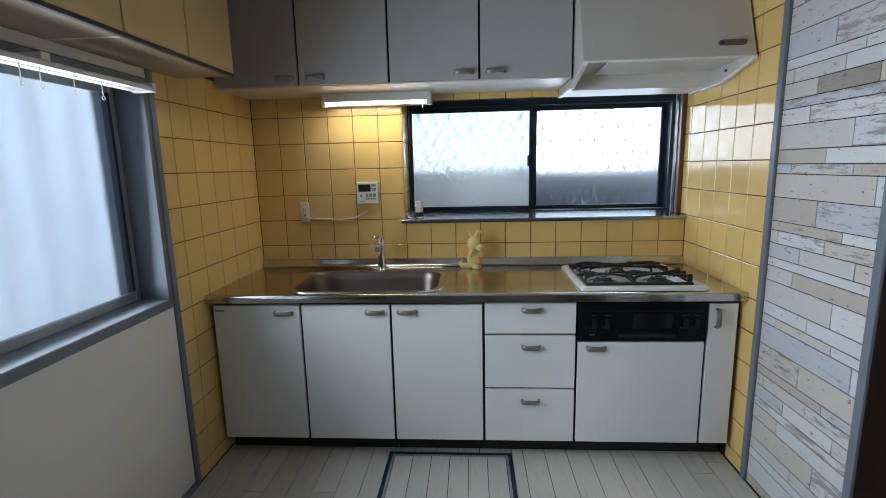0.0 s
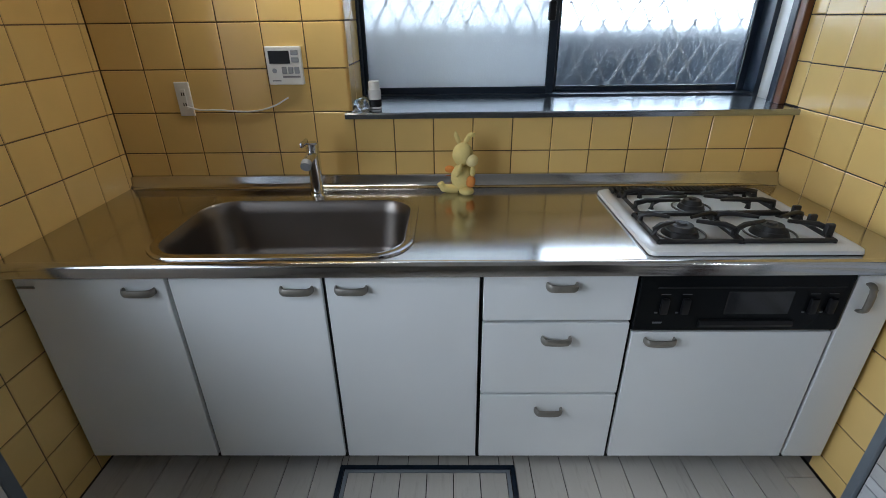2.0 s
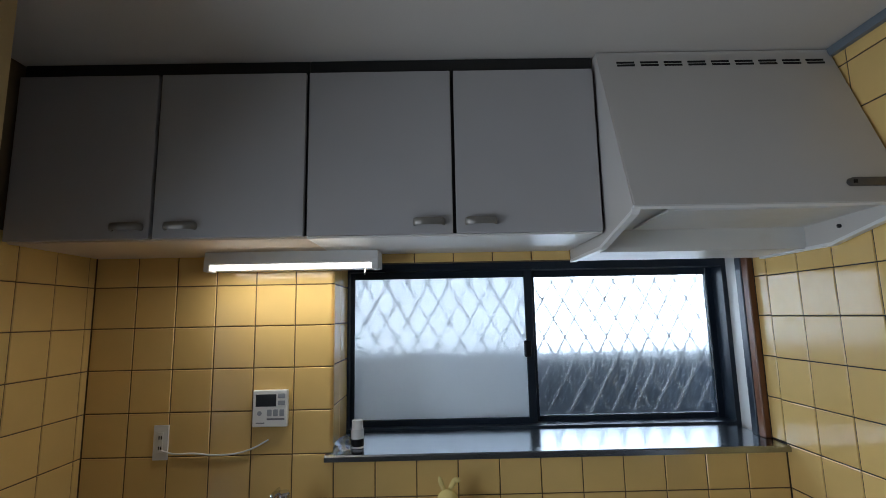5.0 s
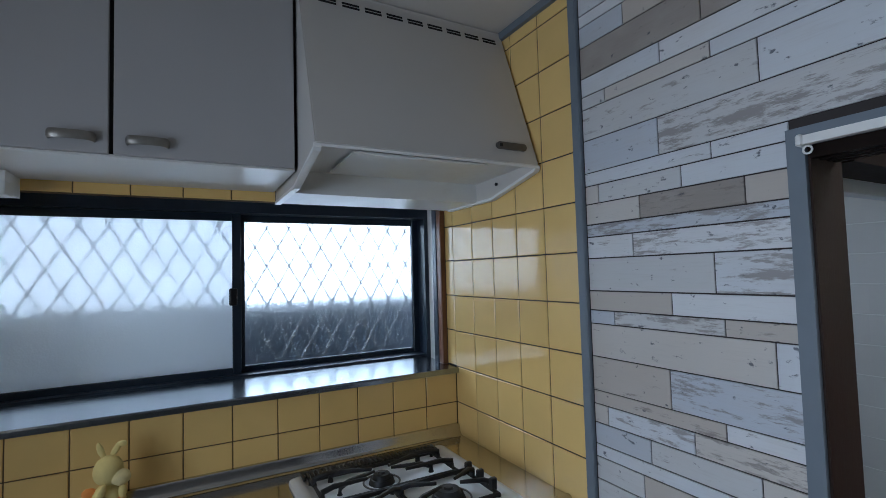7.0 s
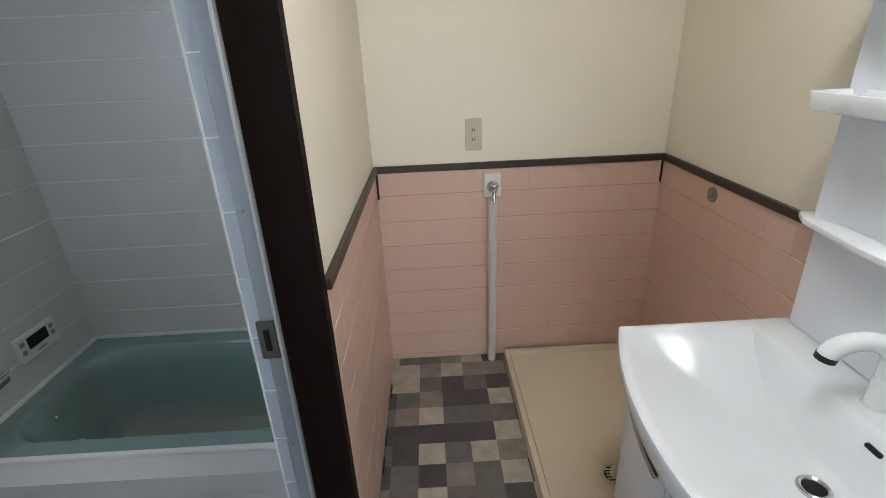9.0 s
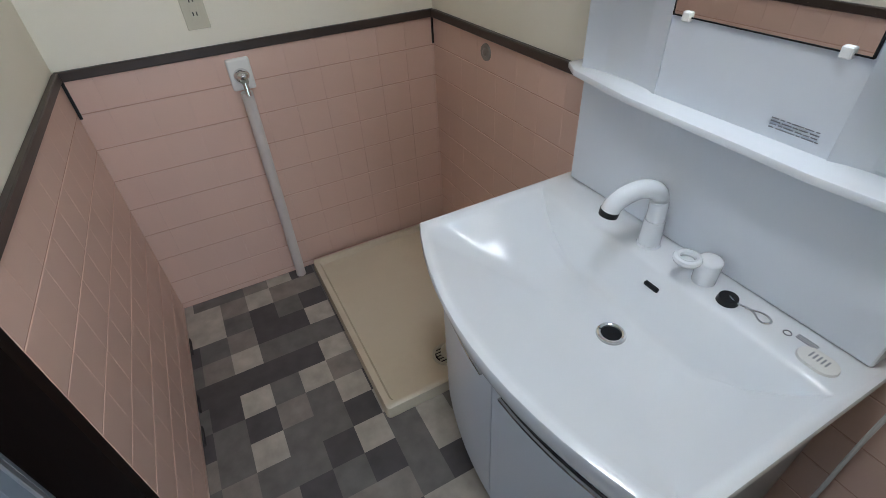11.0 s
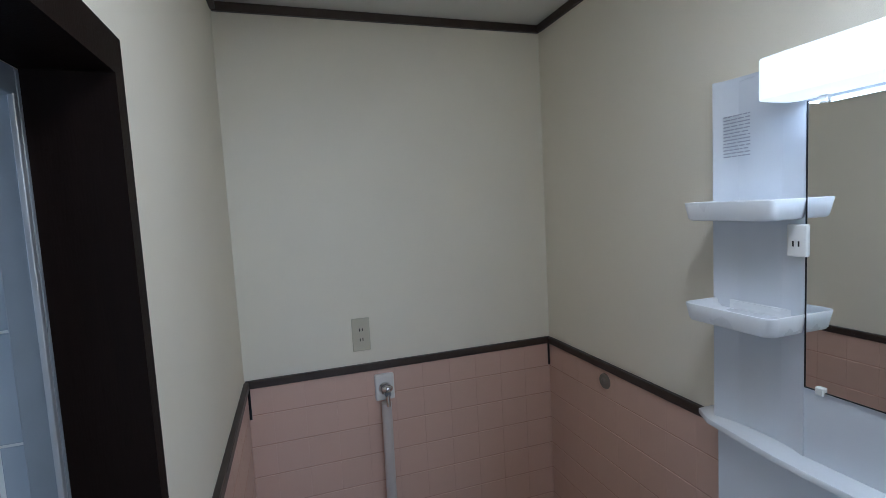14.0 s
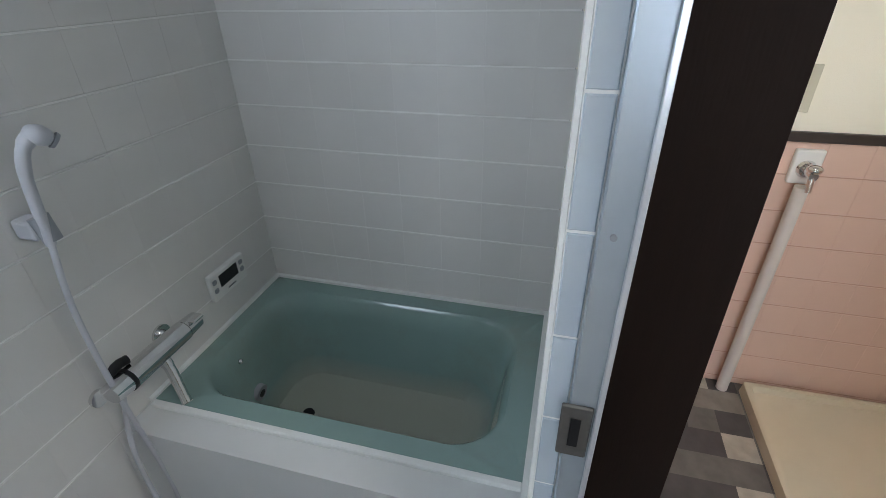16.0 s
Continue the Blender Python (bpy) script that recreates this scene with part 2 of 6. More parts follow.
frost_left = glass("patterned_glass", 0.23, (0.95, 0.97, 0.98), bscale=260, bump=0.3)
clear_plastic = glass("clear_plastic", 0.08, (0.9, 0.92, 0.95), bscale=60, bump=0.4)
grille_mat = M("grille_aluminium", (0.40, 0.41, 0.43), 0.5, metal=0.0, var=0.05)
screen_mat = M("insect_screen_mesh", (0.84, 0.87, 0.90), 0.8, var=0.03)
_sn, _sl = screen_mat.node_tree.nodes, screen_mat.node_tree.links
_tp, _sm = _sn.new("ShaderNodeBsdfTransparent"), _sn.new("ShaderNodeMixShader")
_sm.inputs[0].default_value = 0.60
_sl.new(_tp.outputs[0], _sm.inputs[1])
_sl.new(_sn["Principled BSDF"].outputs[0], _sm.inputs[2])
_sl.new(_sm.outputs[0], _sn["Material Output"].inputs["Surface"])
neigh_dark = M("neighbour_wall_dark", (0.05, 0.068, 0.095), 0.9, var=0.15, scale=1)
ground_mat = M("outdoor_ground", (0.22, 0.21, 0.19), 0.95, var=0.2, scale=2, bump=0.3, bscale=30)
corrugated = M("corrugated_white_sheet", (0.80, 0.82, 0.84), 0.5, var=0.03)
_cn, _cl = corrugated.node_tree.nodes, corrugated.node_tree.links
_tr, _mx = _cn.new("ShaderNodeBsdfTranslucent"), _cn.new("ShaderNodeMixShader")
_tr.inputs["Color"].default_value = (0.80, 0.86, 0.92, 1)
_mx.inputs[0].default_value = 0.65
_cl.new(_cn["Principled BSDF"].outputs[0], _mx.inputs[1])
_cl.new(_tr.outputs[0], _mx.inputs[2])
_cl.new(_mx.outputs[0], _cn["Material Output"].inputs["Surface"])


def plank_material(name, base, worn, rnd, amt, along):
    """Whitewashed wood: streaks along the plank, worn patches."""
    m = M(name, base, 0.55, var=0.07, scale=5, bump=0.10, bscale=60, rnd=rnd, stain=worn, stain_amt=amt,
          stain_scale=5.0, stretch=along)
    return m




def worn_plank_material():
    """Painted boards: each with its own tone, streaky grain, dark chips and worn-through patches."""
    m = M("planks_whitewashed", (0.6, 0.6, 0.6), 0.55, var=0.05, bump=0.10, bscale=60, rnd=0.02, stretch=(1, 1.2, 9))
    n, lk = m.node_tree.nodes, m.node_tree.links
    b = n["Principled BSDF"]
    tc, oi = n.new("ShaderNodeTexCoord"), n.new("ShaderNodeObjectInfo")

    def math_node(op, x, y, clamp=False):
        k = n.new("ShaderNodeMath")
        k.operation, k.use_clamp = op, clamp
        for s, v in zip(k.inputs, (x, y)):
            if isinstance(v, (int, float)):
                s.default_value = v
            else:
                lk.new(v, s)
        return k.outputs[0]

    def streaks(stretch, scale, shift, rough=0.7):
        mp = n.new("ShaderNodeMapping")
        mp.inputs["Scale"].default_value = stretch
        ad = n.new("ShaderNodeVectorMath")
        cb = n.new("ShaderNodeCombineXYZ")
        for s in ("X", "Y", "Z"):
            lk.new(math_node("MULTIPLY", oi.outputs["Random"], shift), cb.inputs[s])
        lk.new(tc.outputs["Object"], mp.inputs["Vector"])
        lk.new(mp.outputs[0], ad.inputs[0])
        lk.new(cb.outputs[0], ad.inputs[1])
        nz = n.new("ShaderNodeTexNoise")
        nz.inputs["Scale"].default_value, nz.inputs["Detail"].default_value, nz.inputs["Roughness"].default_value = scale, 10, rough
        lk.new(ad.outputs[0], nz.inputs["Vector"])
        return nz.outputs["Fac"]

    tone = n.new("ShaderNodeValToRGB")
    tone.color_ramp.interpolation = "CONSTANT"
    e = tone.color_ramp.elements
    e[0].color = (0.60, 0.615, 0.64, 1)
    e[1].position, e[1].color = 0.2, (0.55, 0.51, 0.465, 1)
    for pos, c in ((0.36, (0.65, 0.65, 0.66)), (0.50, (0.49, 0.515, 0.56)), (0.62, (0.47, 0.42, 0.37)), (0.78, (0.55, 0.545, 0.54)), (0.90, (0.30, 0.262, 0.232))):
        k = e.new(pos)
        k.color = (*c, 1)
    lk.new(oi.outputs["Random"], tone.inputs["Fac"])
    wear = math_node("POWER", math_node("FRACT", math_node("MULTIPLY", oi.outputs["Random"], 7.31), 0), 2.2)
    level = math_node("SUBTRACT", 0.670, math_node("MULTIPLY", wear, 0.20))
    patch = math_node("MULTIPLY", math_node("SUBTRACT", streaks((1, 3.0, 16.0), 3.2, 31.0, 0.72), level), 14.0, True)
    chips = math_node("MULTIPLY", math_node("SUBTRACT", streaks((1, 12.0, 22.0), 2.6, 53.0, 0.6), 0.635), 18.0, True)
    blotch = math_node("MULTIPLY", math_node("SUBTRACT", streaks((1, 3, 5), 2.2, 17.0, 0.5), 0.45), 2.2, True)
    grain = math_node("MULTIPLY", math_node("SUBTRACT", streaks((1, 4, 70), 3.0, 11.0, 0.6), 0.5), 1.6, True)

    def over(below, fac, amount, c):
        x = n.new("ShaderNodeMix")
        x.data_type = "RGBA"
        lk.new(math_node("MULTIPLY", fac, amount), x.inputs[0])
        lk.new(below, x.inputs[6])
        x.inputs[7].default_value = (*c, 1)
        return x.outputs[2]

    col = over(tone.outputs["Color"], blotch, 0.45, (0.52, 0.49, 0.45))
    col = over(col, grain, 0.55, (0.40, 0.37, 0.35))
    col = over(col, patch, 0.72, (0.20, 0.17, 0.155))
    col = over(col, chips, 0.85, (0.06, 0.062, 0.08))
    lk.new(col, b.inputs["Base Color"])
    return m


plank_wall = worn_plank_material()
plank_floor = plank_material("floor_planks_whitewashed", (0.55, 0.52, 0.47), (0.20, 0.17, 0.13), 0.06, 0.40, (9, 1.0, 1))
plank_gap = M("plank_gap", (0.035, 0.028, 0.026), 0.8, var=0.2)


def vinyl_material():
    """A printed sheet of grey and beige squares of about eleven centimetres."""
    m = M("vinyl_checks", (0.3, 0.27, 0.24), 0.45, var=0.1, bump=0.05, bscale=200)
    n, lk = m.node_tree.nodes, m.node_tree.links
    b = n["Principled BSDF"]
    tc = n.new("ShaderNodeTexCoord")
    mp = n.new("ShaderNodeMapping")
    mp.inputs["Scale"].default_value = (1 / 0.108, 1 / 0.108, 1)
    mp.inputs["Location"].default_value = (0.407, 0.861, 0)
    fl = n.new("ShaderNodeVectorMath")
    fl.operation = "FLOOR"
    wn = n.new("ShaderNodeTexWhiteNoise")
    wn.noise_dimensions = "2D"
    rp = n.new("ShaderNodeValToRGB")
    rp.color_ramp.interpolation = "CONSTANT"
    tones = [(0.0, (0.070, 0.064, 0.064)), (0.22, (0.140, 0.128, 0.118)), (0.46, (0.225, 0.20, 0.172)), (0.76, (0.41, 0.37, 0.31))]
    e = rp.color_ramp.elements
    e[0].position, e[0].color = tones[0][0], (*tones[0][1], 1)
    e[1].position, e[1].color = tones[1][0], (*tones[1][1], 1)
    for p, c in tones[2:]:
        k = e.new(p)
        k.color = (*c, 1)
    nz = n.new("ShaderNodeTexNoise")
    nz.inputs["Scale"].default_value = 16
    nz.inputs["Detail"].default_value = 8
    mr = n.new("ShaderNodeMapRange")
    mr.inputs["To Min"].default_value, mr.inputs["To Max"].default_value = 0.55, 1.45
    hs = n.new("ShaderNodeHueSaturation")
    lk.new(tc.outputs["Object"], mp.inputs["Vector"])
    lk.new(mp.outputs[0], fl.inputs[0])
    lk.new(fl.outputs[0], wn.inputs["Vector"])
    sx, su, hf, fr = n.new("ShaderNodeSeparateXYZ"), n.new("ShaderNodeMath"), n.new("ShaderNodeMath"), n.new("ShaderNodeMath")
    su.operation, hf.operation, fr.operation = "ADD", "MULTIPLY_ADD", "FRACT"
    lk.new(fl.outputs[0], sx.inputs[0])
    lk.new(sx.outputs["X"], su.inputs[0])
    lk.new(sx.outputs["Y"], su.inputs[1])
    half = n.new("ShaderNodeMath")
    half.operation = "MULTIPLY"
    half.inputs[1].default_value = 0.5
    lk.new(su.outputs[0], half.inputs[0])
    lk.new(half.outputs[0], fr.inputs[0])
    hf.inputs[1].default_value = 0.86
    lk.new(wn.outputs["Value"], hf.inputs[0])
    shift = n.new("ShaderNodeMath")
    shift.operation = "MULTIPLY"
    shift.inputs[1].default_value = 0.28
    lk.new(fr.outputs[0], shift.inputs[0])
    lk.new(shift.outputs[0], hf.inputs[2])
    lk.new(hf.outputs[0], rp.inputs["Fac"])
    lk.new(tc.outputs["Object"], nz.inputs["Vector"])
    lk.new(nz.outputs["Fac"], mr.inputs["Value"])
    lk.new(mr.outputs[0], hs.inputs["Value"])
    lk.new(rp.outputs["Color"], hs.inputs["Color"])
    lk.new(hs.outputs["Color"], b.inputs["Base Color"])
    return m


vinyl = vinyl_material()

# ---- mesh helpers ----
BASE = {}


def thing(name, loc, label, category, group="", kind=""):
    """An Empty at the base of a thing that has parts."""
    e = new(name)
    e.empty_display_size = 0.05
    e.location = loc
    BASE[e] = Vector(loc)
    return tagged(e, label, category, group, kind)


def part(name, bm, material, parent=None, label="", smooth=False):
    """Links a bmesh, given in world places, as one mesh under a thing or a part."""
    base = BASE[parent] if parent else Vector((0, 0, 0))
    bm.normal_update()
    if base.length:
        bmesh.ops.translate(bm, vec=-base, verts=bm.verts)
    me = bpy.data.meshes.new(name)
    bm.to_mesh(me)
    bm.free()
    me.materials.append(material)
    if smooth:
        for p in me.polygons:
            p.use_smooth = True
        me.set_sharp_from_angle(angle=radians(40))
    ob = new(name, me)
    if parent:
        ob.parent = parent
    BASE[ob] = base
    if label:
        ob["label"] = label
    return ob


def solid(name, bm, material, label, category, smooth=False, group="", kind=""):
    """A thing of one mesh, with its origin at its base."""
    cs = [v.co for v in bm.verts]
    loc = Vector((sum(c.x for c in cs) / len(cs), sum(c.y for c in cs) / len(cs), min(c.z for c in cs)))
    bmesh.ops.translate(bm, vec=-loc, verts=bm.verts)
    ob = part(name, bm, material, None, "", smooth)
    ob.location = loc
    return tagged(ob, label, category, group, kind)


def box(x0, x1, y0, y1, z0, z1, bevel=0.0, seg=1, bm=None):
    bm = bm or bmesh.new()
    r = bmesh.ops.create_cube(bm, size=1)
    vs = r["verts"]
    bmesh.ops.scale(bm, vec=(x1 - x0, y1 - y0, z1 - z0), verts=vs)
    bmesh.ops.translate(bm, vec=((x0 + x1) / 2, (y0 + y1) / 2, (z0 + z1) / 2), verts=vs)
    if bevel:
        es = list({e for v in vs for e in v.link_edges})
        bmesh.ops.bevel(bm, geom=es, offset=bevel, segments=seg, affect="EDGES", profile=0.5)
    return bm


def cyl(p0, p1, r0, r1=None, n=20, bm=None, caps=True):
    bm = bm or bmesh.new()
    r1 = r0 if r1 is None else r1
    p0, p1 = Vector(p0), Vector(p1)
    d = p1 - p0
    m = Matrix.Translation((p0 + p1) / 2) @ d.to_track_quat("Z", "Y").to_matrix().to_4x4()
    bmesh.ops.create_cone(bm, cap_ends=caps, segments=n, radius1=r0, radius2=r1, depth=d.length, matrix=m)
    return bm


def ball(c, r, scale=(1, 1, 1), bm=None, u=20, v=12, rot=None):
    bm = bm or bmesh.new()
    m = Matrix.Translation(c) @ (rot or Matrix()) @ Matrix.Diagonal((*scale, 1))
    bmesh.ops.create_uvsphere(bm, u_segments=u, v_segments=v, radius=r, matrix=m)
    return bm


def torus(c, R, r, axis="Z", n=24, k=8, bm=None, arc=1.0):
    bm = bm or bmesh.new()
    rings = []
    full = arc >= 1.0
    count = n if full else n + 1
    for i in range(count):
        a = 2 * math.pi * arc * i / n
        ring = []
        for j in range(k):
            b = 2 * math.pi * j / k
            p = Vector(((R + r * math.cos(b)) * math.cos(a), (R + r * math.cos(b)) * math.sin(a), r * math.sin(b)))
            if axis == "X":
                p = Vector((p.z, p.x, p.y))
            if axis == "Y":
                p = Vector((p.x, p.z, p.y))
            ring.append(bm.verts.new(Vector(c) + p))
        rings.append(ring)
    for i in range(n):
        a, b = rings[i], rings[(i + 1) % count]
        for j in range(k):
            bm.faces.new((a[j], b[j], b[(j + 1) % k], a[(j + 1) % k]))
    bmesh.ops.recalc_face_normals(bm, faces=bm.faces)
    return bm


def tube(points, r, n=10, bm=None, smooth_steps=0):
    """A round tube along points."""
    bm = bm or bmesh.new()
    pts = [Vector(p) for p in points]
    for _ in range(smooth_steps):
        q = [pts[0]]
        for a, b in zip(pts, pts[1:]):
            q += [a * 0.75 + b * 0.25, a * 0.25 + b * 0.75]
        pts = q + [pts[-1]]
    rings = []
    up = Vector((0.13, 0.31, 0.94))
    for i, p in enumerate(pts):
        d = (pts[min(i + 1, len(pts) - 1)] - pts[max(i - 1, 0)]).normalized()
        s = d.cross(up).normalized()
        t = s.cross(d)
        rr = r[i * (len(r) - 1) // max(1, len(pts) - 1)] if isinstance(r, (list, tuple)) else r
        rings.append([bm.verts.new(p + s * rr * math.cos(2 * math.pi * j / n) + t * rr * math.sin(2 * math.pi * j / n)) for j in range(n)])
    for a, b in zip(rings, rings[1:]):
        for j in range(n):
            bm.faces.new((a[j], a[(j + 1) % n], b[(j + 1) % n], b[j]))
    bm.faces.new(rings[0])
    bm.faces.new(rings[-1])
    bmesh.ops.recalc_face_normals(bm, faces=bm.faces)
    return bm


def extrude_outline(pts, axis, a, b, bm=None, bevel=0.0):
    """A prism: an outline in the plane across the axis, from a to b along it."""
    bm = bm or bmesh.new()

    def place(u, v, w):
        return {"X": (w, u, v), "Y": (u, w, v), "Z": (u, v, w)}[axis]

    lo = [bm.verts.new(place(u, v, a)) for u, v in pts]
    hi = [bm.verts.new(place(u, v, b)) for u, v in pts]
    n = len(pts)
    fs = [bm.faces.new(lo), bm.faces.new(hi)]
    for i in range(n):
        fs.append(bm.faces.new((lo[i], lo[(i + 1) % n], hi[(i + 1) % n], hi[i])))
    bmesh.ops.recalc_face_normals(bm, faces=fs)
    if bevel:
        es = list({e for f in fs for e in f.edges})
        bmesh.ops.bevel(bm, geom=es, offset=bevel, segments=2, affect="EDGES", profile=0.5)
    return bm


def round_rect(x0, x1, y0, y1, r, k=6):
    pts = []
    for cx, cy, a0 in ((x1 - r, y1 - r, 0), (x0 + r, y1 - r, 90), (x0 + r, y0 + r, 180), (x1 - r, y0 + r, 270)):
        for i in range(k + 1):
            a = radians(a0 + 90 * i / k)
            pts.append((cx + r * math.cos(a), cy + r * math.sin(a)))
    return pts


def loft(rings, bm=None, close_first=False, close_last=True):
    """Skin between rings of equal length, each a list of places."""
    bm = bm or bmesh.new()
    vs = [[bm.verts.new(p) for p in ring] for ring in rings]
    n = len(vs[0])
    for a, b in zip(vs, vs[1:]):
        for j in range(n):
            bm.faces.new((a[j], a[(j + 1) % n], b[(j + 1) % n], b[j]))
    if close_first:
        bm.faces.new(vs[0])
    if close_last:
        bm.faces.new(vs[-1])
    bmesh.ops.recalc_face_normals(bm, faces=bm.faces)
    return bm


def structure(name, bm, material, label, category, smooth=False):
    ob = part(name, bm, material, None, "", smooth)
    return tagged(ob, label, category, "", "structure")


def merge(*spans):
    """One mesh of several boxes."""
    bm = bmesh.new()
    for s in spans:
        box(*s, bm=bm)
    return bm

# ---- setting: kitchen ----
XW, XE, YB = -1.231, 1.262, 2.735
ZC = 2.385
structure("floor", box(-1.6, 1.46, -2.6, 3.0, -0.12, -0.006), plank_gap, "dark bed under the kitchen floor boards", "floor")
structure("ceiling", box(-1.45, 1.34, -2.6, 2.80, ZC, ZC + 0.08), ceiling_mat, "dull off-white kitchen ceiling board", "ceiling")
wall_back = structure("wall_back", merge((-1.45, -0.36, YB + 0.003, 3.16, 0, 2.5), (1.303, 1.345, 2.878, 3.16, 0, 2.5),
                                         (-0.36, 1.303, YB + 0.003, 3.16, 0, 1.10), (-0.36, XE + 0.003, YB + 0.003, 2.76, 1.789, 2.5), (-0.36, 1.303, 2.76, 3.16, 1.842, 2.5)),
                      grout_brown, "kitchen wall with yellow glazed tiles and brown joints", "wall")
wall_left = structure("wall_left", merge((-1.45, XW - 0.003, 1.832, 2.738, 0, 2.5), (-1.45, XW - 0.003, -2.6, 1.832, 1.785, 2.5),
                                         (-1.45, XW - 0.003, -2.6, 1.832, 0, 0.862), (-1.45, XW - 0.003, -2.6, 0.10, 0.862, 1.785)),
                      grout_brown, "side wall with yellow glazed tiles and a wide window", "wall")
structure("wall_left_panel", box(XW - 0.003, XW + 0.004, -2.5, 1.830, 0.03, 0.860), panel_white, "off-white painted panel below the window", "wall")
structure("baseboard", box(XW, XW + 0.012, -2.5, 1.830, 0.0, 0.034, 0.002), grey_paint, "thin grey painted skirting", "baseboard")
structure("wall_left_upper", box(XW - 0.003, XW + 0.004, -2.5, 1.868, 1.79, 2.385), wall_plain, "plain upper wall", "wall")
wall_right = structure("wall_right", merge((XE + 0.003, 1.345, 1.420, 2.878, 0, 2.5), (XE + 0.003, 1.345, 0.802, 1.420, 1.737, 2.5), (XE + 0.003, 1.345, -2.6, 0.802, 0, 2.5)),
                       plank_gap, "wall with whitewashed plank covering and a doorway", "wall")
structure("wall_rear", box(-1.45, 1.46, -2.75, -2.6, 0, 2.5), wall_plain, "plain wall that closes the room", "wall")
structure("trim_tile_left", box(XW - 0.002, XW + 0.012, 1.832, 1.867, 0, 1.824, 0.003), grey_paint, "grey painted edge strip beside the tiles", "trim")
structure("trim_tile_right", box(XE - 0.014, XE + 0.003, 1.957, 1.987, 0, ZC, 0.003), grey_paint, "grey painted edge strip beside the tiles", "trim")
structure("trim_ceiling", box(XE - 0.016, XE + 0.003, 1.988, YB, ZC - 0.028, ZC, 0.002), grey_paint, "grey ceiling strip above the tiles", "trim")


def casing(name, spans, material, label):
    structure(name, merge(*spans), material, label, "trim")


casing("trim_door_kitchen", [(XE - 0.018, XE + 0.003, 1.398, 1.428, 0, 1.770), (XE - 0.018, XE + 0.003, 0.801, 0.830, 0, 1.770), (XE - 0.018, XE + 0.003, 0.830, 1.398, 1.736, 1.770)],
       grey_paint, "grey painted casing round the doorway")
casing("trim_door_lining", [(XE - 0.008, 1.374, 1.393, 1.3975, 0, 1.736), (XE + 0.004, 1.374, 1.3975, 1.419, 0, 1.736)], brown_wood, "dark brown wooden lining of the doorway")
casing("trim_door_head", [(XE - 0.010, 1.350, 0.831, 1.393, 1.722, 1.735), (XE - 0.010, XE + 0.010, 0.831, 1.393, 1.711, 1.722), (XE + 0.024, XE + 0.040, 0.831, 1.393, 1.711, 1.722),
                          (XE + 0.052, XE + 0.066, 0.831, 1.393, 1.711, 1.722), (1.338, 1.350, 0.831, 1.393, 1.711, 1.722)], dark_wood, "dark wooden doorway head with sliding tracks")
casing("trim_door_post", [(XE - 0.010, 1.409, 0.802, 0.830, 0, 1.735)], post_wood, "reddish brown wooden doorway post")

# the wet rooms are set out in a unit of their own and brought to true size about the doorway at the end
UNIT, UNIT_AT = 0.925, Vector((0.048, 0.041, 0.0))
WET = {bath_daylight, vanity_tube, added_washroom_light}
BEFORE = set(scene.objects)
# ---- setting: washroom and bathroom ----
WX, WS, WN, ZW = 3.370, 0.138, 1.459, 2.435
structure("floor_washroom", box(1.4205, 3.40, 0.1, 1.46, -0.12, 0.0), vinyl, "vinyl floor printed with grey and beige squares", "floor")
structure("ceiling_washroom", box(1.40, 3.45, 0.1, 1.50, ZW, ZW + 0.08), ceiling_wash, "pale washroom ceiling", "ceiling")
wall_wash_east = structure("wall_washroom_east", box(WX + 0.003, WX + 0.12, 0.0, 1.65, 0, 2.5), wall_cream, "cream textured wallpaper above pink painted tiles", "wall")
wall_wash_south = structure("wall_washroom_south", box(1.30, WX + 0.12, 0.0, WS - 0.003, 0, 2.5), wall_cream, "cream textured wallpaper above pink painted tiles", "wall")
wall_bath_south = structure("wall_washroom_north", merge((2.240, WX + 0.003, WN + 0.003, 1.638, -0.1, 2.5), (1.405, 2.240, WN + 0.003, 1.638, 1.906, 2.5)),
                            wall_cream, "cream wall between washroom and bathroom", "wall")
structure("wall_washroom_west", merge((1.405, 1.427, 0.1, 0.822, 0, 2.5), (1.405, 1.427, 0.822, 1.455, 1.88, 2.5)), wall_cream, "cream wall round the doorway", "wall")
structure("trim_post_inner", merge((1.427, 1.4705, 0.806, 0.8495, 0, 1.88)), post_wood, "dark wooden casing of the doorway", "trim")
structure("trim_bath_door", merge((2.205, 2.240, 1.455, 1.562, -0.08, 1.912), (1.475, 2.205, 1.455, 1.562, 1.858, 1.912)),
          dark_wood, "dark stained wooden frame of the bathroom doorway", "trim")
for z, nm in ((1.006, "rail"), (ZW - 0.032, "cornice")):
    h = 0.030 if nm == "rail" else 0.032
    d = 0.016
    structure("trim_" + nm + "_east", box(WX - d, WX + 0.003, WS, WN, z, z + h, 0.003), trim_wood, "thin dark brown wooden rail", "trim")
    structure("trim_" + nm + "_south", box(1.43, WX - d, WS - 0.003, WS + d, z, z + h, 0.003), trim_wood, "thin dark brown wooden rail", "trim")
    structure("trim_" + nm + "_north", box(2.240, WX - d, WN - d, WN + 0.003, z, z + h, 0.003), trim_wood, "thin dark brown wooden rail", "trim")

